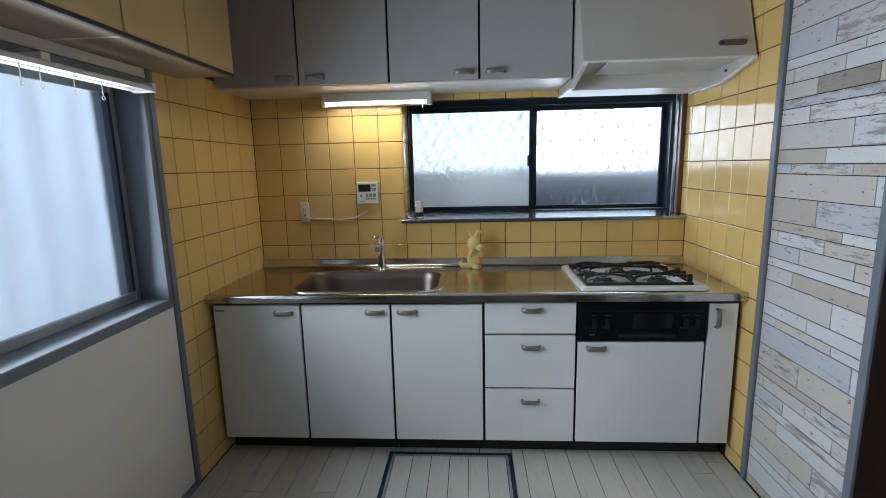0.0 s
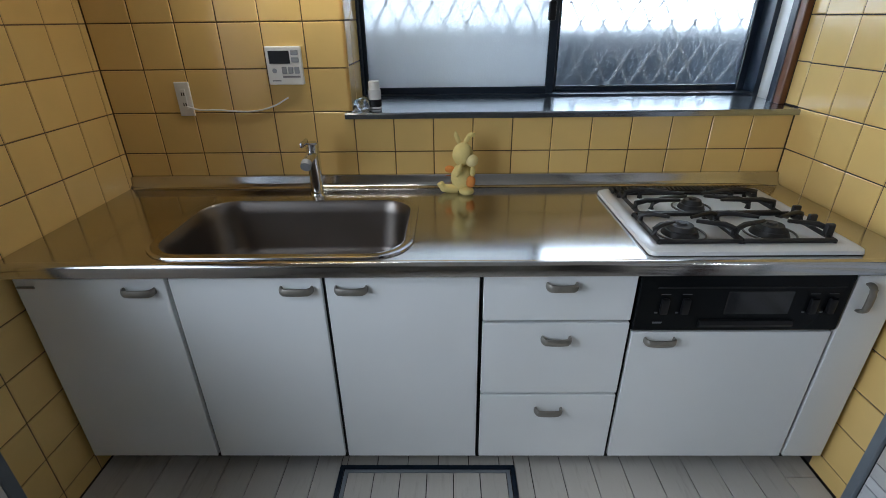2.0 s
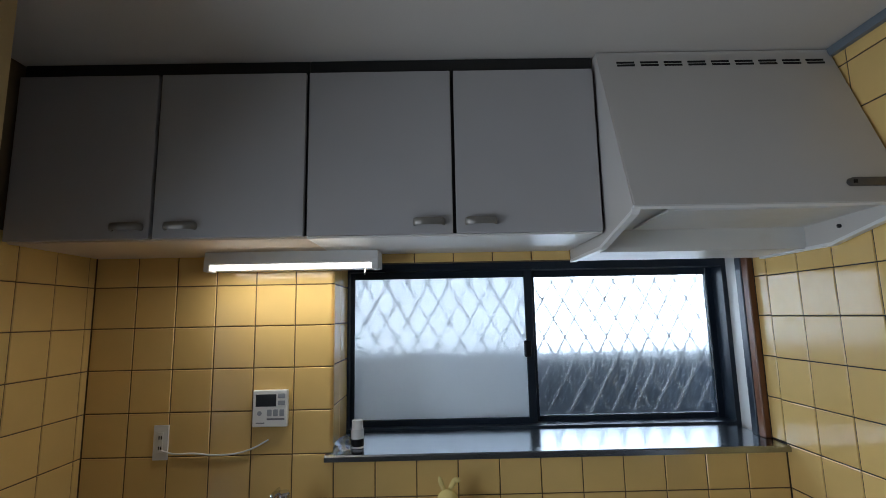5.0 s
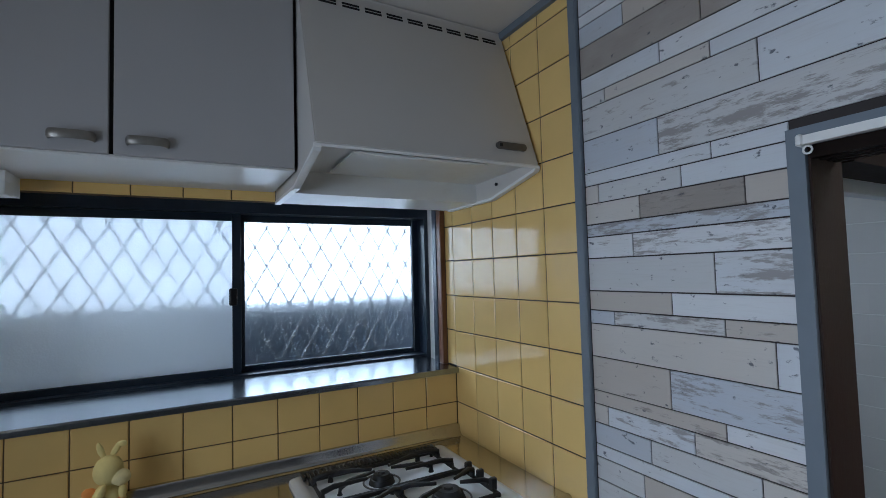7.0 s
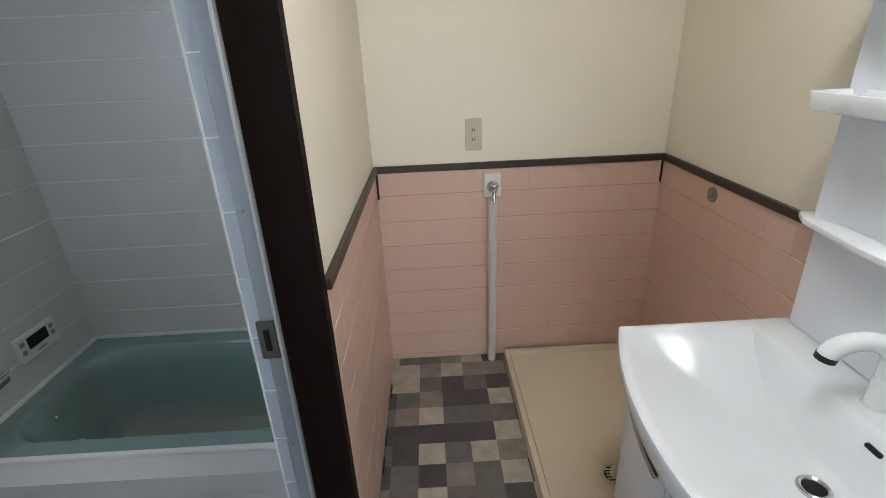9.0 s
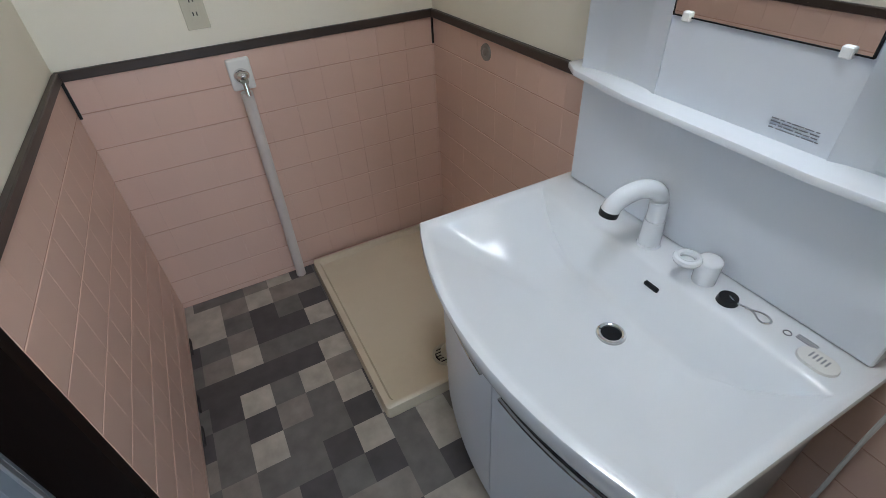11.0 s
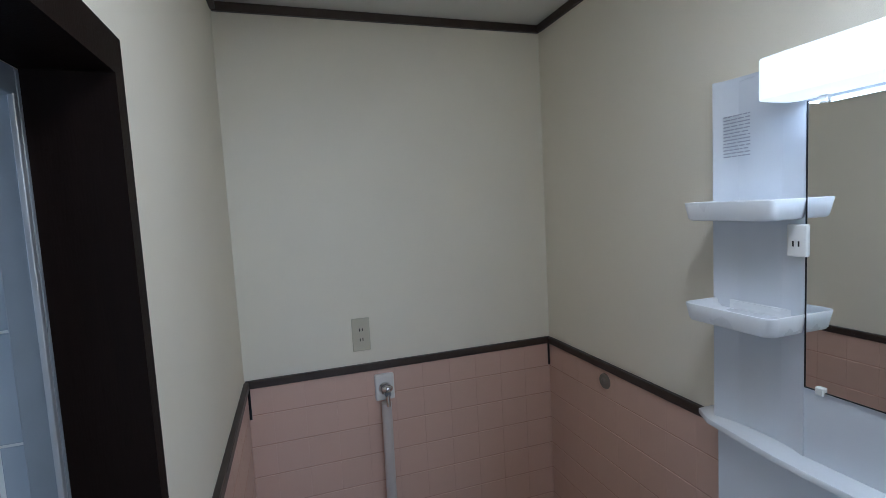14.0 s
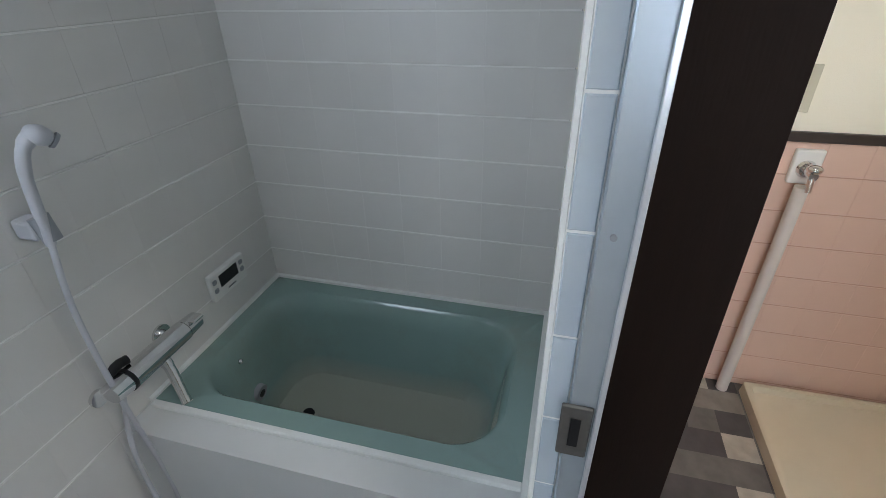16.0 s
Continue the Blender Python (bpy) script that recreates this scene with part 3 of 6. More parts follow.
BX, BN, BS, BF = 3.25, 2.85, 1.645, -0.12
structure("floor_bathroom", box(1.40, 3.40, 1.556, 3.0, -0.22, BF), tile_blue, "pale blue-grey bathroom floor", "floor")
structure("ceiling_bathroom", box(1.40, 3.40, 1.60, 3.0, 2.30, 2.38), ceiling_wash, "white bathroom ceiling", "ceiling")
wall_bath_east = structure("wall_bathroom_east", box(BX + 0.003, BX + 0.11, 1.652, 3.0, -0.22, 2.4), grout_white, "bathroom wall of white square tiles", "wall")
wall_bath_north = structure("wall_bathroom_north", merge((2.06, BX + 0.1, BN + 0.003, 3.0, -0.22, 2.4), (1.40, 2.06, BN + 0.003, 3.0, -0.22, 1.2), (1.40, 1.52, BN + 0.003, 3.0, 1.2, 2.4), (1.52, 2.06, BN + 0.003, 3.0, 1.9, 2.4)),
                            grout_white, "bathroom wall of white square tiles", "wall")
structure("wall_bathroom_west", box(1.405, 1.425, 1.490, 3.0, -0.22, 2.4), tile_white, "white bathroom wall", "wall")
wall_reveal = structure("wall_bathroom_reveal", merge((2.213, 2.268, 1.604, 1.638, -0.2, 2.3), (2.216, BX, 1.6385, 1.6445, -0.2, 2.3)), grout_white, "tiled edge beside the bathroom doorway", "wall")
frame_ob = thing("door_frame", (2.2, 1.577, -0.1), "grey aluminium bathroom door frame with strike plate", "door frame", kind="structure")
part("jamb", box(2.196, 2.216, 1.562, 1.604, -0.10, 1.858, 0.002), alu, frame_ob)
part("jamb_rib", box(2.186, 2.197, 1.562, 1.569, -0.10, 1.858, 0.001), white_alu, frame_ob)
part("head", box(1.43, 2.196, 1.562, 1.604, 1.822, 1.858, 0.002), alu, frame_ob)
part("threshold", box(1.43, 2.196, 1.54, 1.66, -0.12, -0.02, 0.004), alu, frame_ob)
sp = part("strike_plate", box(2.190, 2.197, 1.572, 1.614, 0.862, 0.962, 0.002), steel_worn, frame_ob, "dull steel strike plate")
part("latch_hole", box(2.1885, 2.1905, 1.586, 1.600, 0.885, 0.940), plastic_black, sp)
for z in (1.221, 0.60):
    part("screw", cyl((2.193, 1.588, z), (2.197, 1.588, z), 0.004, n=10), plastic_grey, frame_ob)


WET |= set(scene.objects) - BEFORE

# ---- outdoors ----
structure("ground", box(-60, 60, -60, 60, -0.9, -0.6), ground_mat, "bare ground outside the house", "ground")
structure("backdrop_sky", merge((-9, 11, 7.0, 7.1, -0.6, 9.0)), sky_glow, "bright white overcast sky beyond the neighbouring walls", "backdrop")
structure("backdrop_wall", box(-4.0, 5.0, 3.88, 3.94, -0.6, 1.38), neigh_dark, "dark neighbouring wall outside the kitchen window", "backdrop")


def corrugated_sheet(x, y0, y1, z0, z1):
    bm = bmesh.new()
    n = int((y1 - y0) / 0.02)
    cols = []
    for i in range(n + 1):
        y = y0 + (y1 - y0) * i / n
        xx = x + 0.025 * math.sin(2 * math.pi * y / 0.19)
        cols.append((bm.verts.new((xx, y, z0)), bm.verts.new((xx, y, z1))))
    for a, b in zip(cols, cols[1:]):
        bm.faces.new((a[0], b[0], b[1], a[1]))
    bmesh.ops.solidify(bm, geom=bm.faces[:], thickness=0.004)
    return bm


solid("corrugated_screen", corrugated_sheet(-1.68, -0.4, 2.4, -0.6, 2.3), corrugated, "translucent white corrugated screen outside the side window", "screen", True)


# ---- windows ----
def sash(parent, axis, at, a0, a1, z0, z1, w, d, mat, glass_mat, wb=None):
    """A sash in the plane axis = at: four bars and a pane."""
    wb = wb or w

    def bar(u0, u1, v0, v1):
        return box(u0, u1, at - d / 2, at + d / 2, v0, v1, 0.003) if axis == "y" else box(at - d / 2, at + d / 2, u0, u1, v0, v1, 0.003)

    s = part("sash", bar(a0, a0 + w, z0, z1), mat, parent)
    part("stile", bar(a1 - w, a1, z0, z1), mat, s)
    part("bottom_rail", bar(a0 + w, a1 - w, z0, z0 + wb), mat, s)
    part("top_rail", bar(a0 + w, a1 - w, z1 - w, z1), mat, s)
    q = 0.002
    g = box(a0 + w, a1 - w, at - q, at + q, z0 + wb, z1 - w) if axis == "y" else box(at - q, at + q, a0 + w, a1 - w, z0 + wb, z1 - w)
    p = part("pane", g, glass_mat, s, "frosted glass pane")
    p.visible_shadow = False
    return s


win = thing("window_1", (0.44, 3.1, 1.12), "dark aluminium sliding window with frosted panes", "window", kind="structure")
part("window_frame", merge((-0.378, -0.350, 3.03, 3.16, 1.100, 1.842), (1.272, 1.303, 3.03, 3.16, 1.100, 1.842), (-0.350, 1.272, 3.03, 3.16, 1.786, 1.842), (-0.350, 1.272, 3.03, 3.16, 1.100, 1.132)), black_frame, win)
sash(win, "y", 3.085, -0.368, 0.449, 1.124, 1.791, 0.034, 0.026, black_frame, frost)
sash(win, "y", 3.122, 0.432, 1.276, 1.121, 1.791, 0.034, 0.026, black_frame, frost)
part("insect_screen", box(-0.350, 0.430, 3.146, 3.148, 1.13, 1.79), screen_mat, win, "grey insect screen mesh")
part("crescent_lock", box(0.402, 0.432, 3.050, 3.074, 1.41, 1.48, 0.006, 2), plastic_black, win)
part("window_sill", extrude_outline([(2.708, 1.097), (2.708, 1.113), (2.715, 1.118), (3.06, 1.124), (3.06, 1.097)], "X", -0.372, 1.2605), steel_sill, win, "stainless steel window sill")
part("reveal_panel", box(1.292, 1.3025, 2.880, 3.03, 1.101, 1.840), plastic_white, win, "pale side panel")
part("stop_bar", box(1.234, 1.300, 2.842, 2.876, 1.120, 1.842, 0.002), black_frame, win)
part("side_casing", box(1.238, 1.2635, 2.806, 2.842, 1.120, 1.842, 0.003), casing_wood, win, "reddish brown wooden side casing")
part("head_board", box(-0.36, 1.30, 2.762, 3.03, 1.836, 1.8415), plastic_white, win)


def lattice(x0, x1, z0, z1, y, px, pz, w, t):
    """Diamond bars clipped to a rectangle."""
    bm = bmesh.new()
    slope = pz / px
    for sgn, yy in ((1, y), (-1, y + t)):
        k = -60
        while k < 90:
            xa = x0 + k * px
            pts = []
            za, zb = z0, z1
            xb = xa + sgn * (zb - za) / slope
            xs, zs, xe, ze = xa, za, xb, zb
            lo, hi = 0.0, 1.0
            dx = xe - xs
            f0, f1 = sorted(((x0 - xs) / dx, (x1 - xs) / dx))
            lo, hi = max(0, f0), min(1, f1)
            if hi - lo > 0.02:
                a = Vector((xs + dx * lo, yy, za + (zb - za) * lo))
                b = Vector((xs + dx * hi, yy, za + (zb - za) * hi))
                d = (b - a).normalized()
                s = Vector((d.z, 0, -d.x)) * w / 2
                f = Vector((0, t / 2, 0))
                c = [bm.verts.new(p) for p in (a - s - f, a + s - f, a + s + f, a - s + f, b - s - f, b + s - f, b + s + f, b - s + f)]
                for q in ((0, 1, 2, 3), (7, 6, 5, 4), (0, 4, 5, 1), (1, 5, 6, 2), (2, 6, 7, 3), (3, 7, 4, 0)):
                    bm.faces.new([c[i] for i in q])
            k += 1
    bmesh.ops.recalc_face_normals(bm, faces=bm.faces)
    return bm


grille = thing("window_grille", (0.44, 3.25, 1.1), "diamond lattice security grille outside the kitchen window", "grille")
part("lattice", lattice(-0.40, 1.32, 1.06, 1.92, 3.19, 0.0965, 0.170, 0.0078, 0.005), grille_mat, grille)
part("rail", box(-0.43, 1.35, 3.185, 3.215, 1.03, 1.06, 0.003), grille_mat, grille)
part("rail", box(-0.43, 1.35, 3.185, 3.215, 1.92, 1.95, 0.003), grille_mat, grille)
part("bracket", box(-0.43, -0.40, 3.16, 3.215, 1.03, 1.95, 0.003), grille_mat, grille)
part("bracket", box(1.32, 1.35, 3.16, 3.215, 1.03, 1.95, 0.003), grille_mat, grille)

win2 = thing("window_2", (-1.38, 0.98, 0.9), "wide grey-framed side window with patterned glass", "window", kind="structure")
part("window_frame", merge((-1.44, XW + 0.006, 1.806, 1.832, 0.862, 1.785), (-1.44, XW + 0.006, 0.09, 0.116, 0.862, 1.785), (-1.44, XW + 0.006, 0.116, 1.806, 1.755, 1.785)), grey_paint, win2)
part("window_sill", box(-1.44, XW + 0.008, 0.09, 1.832, 0.860, 0.900, 0.004), grey_paint, win2, "grey painted window sill")
sash(win2, "x", -1.356, 0.95, 1.806, 0.904, 1.755, 0.026, 0.022, alu, frost_left, 0.036)
sash(win2, "x", -1.386, 0.116, 0.98, 0.904, 1.755, 0.026, 0.022, alu, frost_left, 0.036)
# dark strip that stands in for the shadow along the sash
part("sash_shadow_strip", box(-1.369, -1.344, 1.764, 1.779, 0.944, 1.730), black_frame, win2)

BEFORE = set(scene.objects)
win3 = thing("window_3", (1.79, 2.9, 1.2), "small frosted bathroom window", "window", kind="structure")
part("window_frame", merge((1.52, 1.55, 2.85, 2.95, 1.2, 1.9), (2.03, 2.06, 2.85, 2.95, 1.2, 1.9), (1.55, 2.03, 2.85, 2.95, 1.2, 1.23), (1.55, 2.03, 2.85, 2.95, 1.87, 1.9)), alu, win3)
pn = part("pane", box(1.55, 2.03, 2.91, 2.914, 1.23, 1.87), frost, win3)
pn.visible_shadow = False

WET |= set(scene.objects) - BEFORE
rail = thing("curtain_rail", (-1.196, 1.0, 1.72), "white plastic curtain rail with empty hooks", "curtain rail")
part("track", extrude_outline([(-1.211, 1.722), (-1.176, 1.722), (-1.176, 1.735), (-1.183, 1.742), (-1.183, 1.750), (-1.211, 1.750)], "Y", 0.15, 1.735), plastic_white, rail)
part("track", extrude_outline([(-1.166, 1.722), (-1.131, 1.722), (-1.131, 1.735), (-1.138, 1.740), (-1.166, 1.740)], "Y", 0.15, 1.725), plastic_white, rail)
part("bracket", box(XW + 0.004, -1.131, 1.27, 1.30, 1.740, 1.760, 0.002), plastic_white, rail)
part("end_cap", box(-1.215, -1.127, 1.725, 1.745, 1.718, 1.753, 0.004), plastic_white, rail)
for y in (1.02, 1.15, 1.218, 1.278, 1.393, 1.503):
    part("hook", torus((-1.151, y, 1.668), 0.0065, 0.0018, "X", 12, 6, bm=cyl((-1.151, y, 1.678), (-1.151, y, 1.724), 0.0018, n=6)), plastic_white, rail, smooth=True)


# ---- kitchen units ----
def pull(parent, c, length, along, out):
    """A cast bow handle with flat feet. out: the way it stands off."""
    c, out = Vector(c), Vector(out)
    a = Vector(along) * length / 2
    pts = [c - a, c - a * 0.98 + out * 0.012, c - a * 0.72 + out * 0.021, c + a * 0.72 + out * 0.021, c + a * 0.98 + out * 0.012, c + a]
    bm = tube(pts, 0.0052, 8, smooth_steps=1)
    side = Vector(along).cross(out).normalized()
    for v in bm.verts:
        d = (v.co - c).dot(side)
        v.co += side * d * 1.25
    return part("handle", bm, handle_grey, parent, "worn pewter bow handle", True)


FY, DT = 2.090, 0.018


def base_unit(x0, x1, label, fronts, top=0.792):
    u = thing("base_cabinet", ((x0 + x1) / 2, 2.4, 0), label, "cabinet", "kitchen base cabinets")
    walls = [(x0 + 0.002, x1 - 0.002, FY + 0.022, 2.72, 0.10, top)]
    if top < 0.79:
        walls.append((x0 + 0.002, x1 - 0.002, FY + 0.022, FY + 0.034, top, 0.792))
    part("body", merge(*walls), cab_dark, u)
    part("toe_kick", box(x0 + 0.002, x1 - 0.002, FY + 0.082, 2.6, 0.0, 0.10), cab_dark, u)
    for name, a0, a1, z0, z1, handle in fronts:
        d = part(name, box(a0 + 0.0058, a1 - 0.0058, FY, FY + DT, z0, z1, 0.0022, 2), cab_white, u)
        if handle:
            pull(d, handle[0], handle[1], handle[2], (0, -1, 0))
    return u


ZB, ZT = 0.097, 0.786
E1, E2, E3, E4, E5, E6, E7 = -1.213, -0.779, -0.345, 0.0925, 0.5245, 1.106, 1.248
ux = (1, 0, 0)
base_unit(E1, E3, "white laminate sink cabinet with two doors", [
    ("door", E1, E2, ZB, ZT, ((-0.861, FY, 0.749), 0.086, ux)), ("door", E2, E3, ZB, ZT, ((-0.420, FY, 0.752), 0.086, ux))], 0.59)
base_unit(E3, E4, "white laminate base cabinet with one door", [("door", E3, E4, ZB, ZT, ((-0.268, FY, 0.753), 0.084, ux))], 0.59)
base_unit(E4, E5, "white laminate cabinet with three drawers", [
    ("drawer_front", E4, E5, 0.644, ZT + 0.006, ((0.313, FY, 0.760), 0.080, ux)),
    ("drawer_front", E4, E5, 0.374, 0.634, ((0.313, FY, 0.580), 0.080, ux)),
    ("drawer_front", E4, E5, ZB, 0.364, ((0.313, FY, 0.306), 0.080, ux))])
base_unit(E5, E6, "white laminate cabinet below the black grill panel", [("door", E5, E6, ZB, 0.602, ((0.613, FY, 0.575), 0.084, ux))])
base_unit(E6, E7, "narrow white laminate cabinet beside the stove", [("door", E6, E7 - 0.004, ZB, ZT, ((1.148, FY, 0.718), 0.085, (0, 0, 1)))])
solid("maker_badge", box(-1.200, -1.150, FY - 0.006, FY - 0.0005, 0.758, 0.766, 0.002), handle_grey, "small grey maker's badge on the cabinet door", "badge")


# worktop with the sink cut in
def worktop():
    bm = bmesh.new()
    hx0, hx1, hy0, hy1 = -0.835, -0.125, 2.120, 2.541
    outer = [(XW + 0.004, 2.072), (XE - 0.004, 2.072), (XE - 0.004, 2.716), (XW + 0.004, 2.716)]
    inner = round_rect(hx0, hx1, hy0, hy1, 0.10, 8)
    z = 0.842
    ov = [bm.verts.new((x, y, z)) for x, y in outer]
    iv = [bm.verts.new((x, y, z)) for x, y in inner]
    es = [bm.edges.new((ov[i], ov[(i + 1) % 4])) for i in range(4)]
    es += [bm.edges.new((iv[i], iv[(i + 1) % len(iv)])) for i in range(len(iv))]
    bmesh.ops.triangle_fill(bm, use_beauty=True, edges=es)
    bmesh.ops.recalc_face_normals(bm, faces=bm.faces)
    for f in bm.faces:
        if f.normal.z < 0:
            f.normal_flip()
    # rolled front lip and back upstand
    extrude_outline([(2.058, 0.806), (2.058, 0.836), (2.062, 0.843), (2.070, 0.846), (2.084, 0.843), (2.084, 0.806)], "X", XW + 0.003, XE - 0.003, bm=bm)
    extrude_outline([(2.688, 0.8415), (2.703, 0.846), (2.712, 0.857), (2.715, 0.879), (2.719, 0.885), (2.733, 0.885), (2.733, 0.80), (2.688, 0.80)], "X", XW + 0.003, XE - 0.003, bm=bm)
    return bm


wt = thing("worktop", (0, 2.4, 0.80), "stainless steel kitchen worktop with rolled edge and pressed sink", "worktop")
part("top", worktop(), steel, wt, smooth=True)


def ring(x0, x1, y0, y1, r, z, k=6):
    return [(x, y, z) for x, y in round_rect(x0, x1, y0, y1, r, k)]


part("sink_rim", loft([ring(-0.868, -0.098, 2.092, 2.572, 0.117, 0.8425, 9),
                       ring(-0.866, -0.1, 2.094, 2.57, 0.115, 0.8475, 9),
                       ring(-0.857, -0.109, 2.103, 2.56, 0.112, 0.8495, 9),
                       ring(-0.847, -0.118, 2.112, 2.551, 0.108, 0.8455, 9),
                       ring(-0.84, -0.125, 2.119, 2.542, 0.104, 0.8465, 9)], close_last=False), steel, wt, "polished sink rim", True)
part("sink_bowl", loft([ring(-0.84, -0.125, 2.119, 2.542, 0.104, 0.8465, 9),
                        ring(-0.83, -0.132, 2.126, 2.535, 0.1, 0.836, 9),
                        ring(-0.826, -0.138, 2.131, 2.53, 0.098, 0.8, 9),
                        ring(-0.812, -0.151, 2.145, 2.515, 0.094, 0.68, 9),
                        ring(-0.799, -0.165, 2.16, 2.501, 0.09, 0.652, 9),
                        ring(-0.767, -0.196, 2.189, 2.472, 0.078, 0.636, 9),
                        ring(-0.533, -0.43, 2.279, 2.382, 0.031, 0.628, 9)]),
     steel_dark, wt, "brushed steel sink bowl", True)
part("sink_drain", cyl((-0.465, 2.33, 0.628), (-0.465, 2.33, 0.635), 0.055, 0.05, 28), plastic_black, wt)
part("drain_ring", torus((-0.465, 2.33, 0.634), 0.058, 0.005), chrome, wt, smooth=True)

fau = thing("kitchen_tap", (-0.480, 2.620, 0.842), "chrome single-lever kitchen tap", "tap")
part("base", cyl((-0.480, 2.620, 0.842), (-0.480, 2.620, 0.850), 0.028, 0.026, 28), chrome, fau, smooth=True)
part("body", cyl((-0.480, 2.620, 0.85), (-0.480, 2.620, 1.030), 0.0225, 0.0225, 28), chrome, fau, smooth=True)
part("cap", cyl((-0.480, 2.620, 1.030), (-0.480, 2.620, 1.036), 0.0225, 0.018, 28), chrome, fau, smooth=True)
part("spout", tube([(-0.480, 2.620, 0.992), (-0.480, 2.585, 0.992), (-0.480, 2.555, 0.990), (-0.480, 2.530, 0.984)], 0.0165, 16, smooth_steps=1), chrome, fau, smooth=True)
part("spray_head", cyl((-0.480, 2.535, 0.985), (-0.480, 2.515, 0.976), 0.0185, 0.0178, 20), plastic_grey, fau, "grey spray outlet", True)
part("lever", box(-0.504, -0.492, 2.555, 2.627, 1.030, 1.048, 0.004, 2), chrome, fau, smooth=True)

# ---- stove ----
SX0, SX1, SY0, SY1 = 0.541, 1.120, 2.099, 2.614
st = thing("gas_stove", ((SX0 + SX1) / 2, 2.4, 0.842), "white enamelled three-burner built-in gas stove with black grates", "stove")
part("top_plate", loft([ring(SX0, SX1, SY0, SY1, 0.02, 0.8445), ring(SX0 + 0.002, SX1 - 0.002, SY0 + 0.002, SY1 - 0.002, 0.02, 0.855), ring(SX0 + 0.014, SX1 - 0.014, SY0 + 0.014, SY1 - 0.014, 0.02, 0.862),
                        ring(SX0 + 0.035, SX1 - 0.035, SY0 + 0.045, SY1 - 0.03, 0.02, 0.862), ring(SX0 + 0.045, SX1 - 0.045, SY0 + 0.055, SY1 - 0.04, 0.02, 0.853)], close_first=True), enamel_white, st, smooth=True)
ctl = [(0.674, 2.226, 0.052), (0.930, 2.224, 0.052), (0.800, 2.432, 0.042)]
for cx, cy, r in ctl:
    bmr = torus((cx, cy, 0.8555), r + 0.016, 0.003, n=28)
    part("drip_ring", bmr, steel_worn, st, smooth=True)
    bmb = cyl((cx, cy, 0.853), (cx, cy, 0.868), r, r * 0.86, 28)
    cyl((cx, cy, 0.868), (cx, cy, 0.882), r * 0.74, r * 0.62, 28, bm=bmb)
    cyl((cx, cy, 0.882), (cx, cy, 0.888), r * 0.30, r * 0.24, 16, bm=bmb)
    part("burner", bmb, black_iron, st, "black cast burner head", True)


def grate(x0, x1, y0, y1, fingers):
    """A pan support: a low frame and raised fingers, each from a place on the frame towards a burner."""
    bm = bmesh.new()
    z = 0.868
    tube([(x0, y0, z), (x1, y0, z), (x1, y1, z), (x0, y1, z), (x0, y0, z)], 0.007, 8, bm=bm)
    for ax, ay, bx, by in fingers:
        a, b = Vector((ax, ay, 0)), Vector((bx, by, 0))
        mid = a.lerp(b, 0.25)
        tube([(a.x, a.y, z), (a.x, a.y, z + 0.020), (mid.x, mid.y, z + 0.029), (b.x, b.y, z + 0.029)], [0.009, 0.009, 0.008, 0.005], 8, bm=bm)
    for x in (x0, x1):
        for y in (y0, y1):
            cyl((x, y, 0.853), (x, y, z), 0.007, n=8, bm=bm)
    return bm


def fingers_round(cx, cy, r, x0, x1, y0, y1):
    out = []
    for sx, sy in ((x0, y0), (x1, y0), (x0, y1), (x1, y1)):
        ax, ay = sx, cy + (sy - cy) * 0.55
        d = Vector((cx - ax, cy - ay, 0))
        d.normalize()
        out.append((ax, ay, cx - d.x * r, cy - d.y * r))
    return out


GL, GM, GR = 0.578, 0.802, 1.052
part("grate", grate(GL, GM - 0.004, 2.140, 2.338, fingers_round(0.674, 2.226, 0.035, GL, GM - 0.004, 2.140, 2.338)), black_iron, st, "black iron grate", True)
part("grate", grate(GM + 0.004, GR, 2.140, 2.338, fingers_round(0.930, 2.224, 0.035, GM + 0.004, GR, 2.140, 2.338)), black_iron, st, "black iron grate", True)
part("grate", grate(GL + 0.02, GR - 0.02, 2.348, 2.535, fingers_round(0.800, 2.432, 0.03, 0.65, 0.955, 2.348, 2.535) + [(GL + 0.02, 2.385, 0.735, 2.385), (GL + 0.02, 2.485, 0.735, 2.485), (GR - 0.02, 2.385, 0.865, 2.385), (GR - 0.02, 2.485, 0.865, 2.485)]), black_iron, st, "black iron grate", True)
for y in (2.170, 2.240, 2.310):
    part("bar_end", box(GR - 0.012, GR + 0.012, y - 0.007, y + 0.007, 0.868, 0.905, 0.003), black_iron, st)
vent = bmesh.new()
for i in range(34):
    x = 0.580 + i * 0.0145
    box(x, x + 0.007, 2.555, 2.597, 0.860, 0.872, bm=vent)
part("exhaust_louvre", vent, black_iron, st, "black exhaust louvre")
gp = part("grill_panel", box(E5 + 0.002, E6 - 0.002, FY - 0.006, FY + 0.10, 0.611, 0.796, 0.005, 2), black_gloss, st, "black glass grill front")
part("grill_window", box(0.770, 0.950, FY - 0.0085, FY - 0.005, 0.668, 0.742, 0.002), grill_glass, gp)
part("grill_grip", extrude_outline([(FY - 0.005, 0.624), (FY - 0.016, 0.630), (FY - 0.020, 0.640), (FY - 0.016, 0.650), (FY - 0.005, 0.652)], "X", 0.705, 0.965), plastic_black, gp)
part("top_groove", box(0.575, 1.085, FY - 0.0075, FY - 0.0055, 0.752, 0.757), plastic_black, gp)
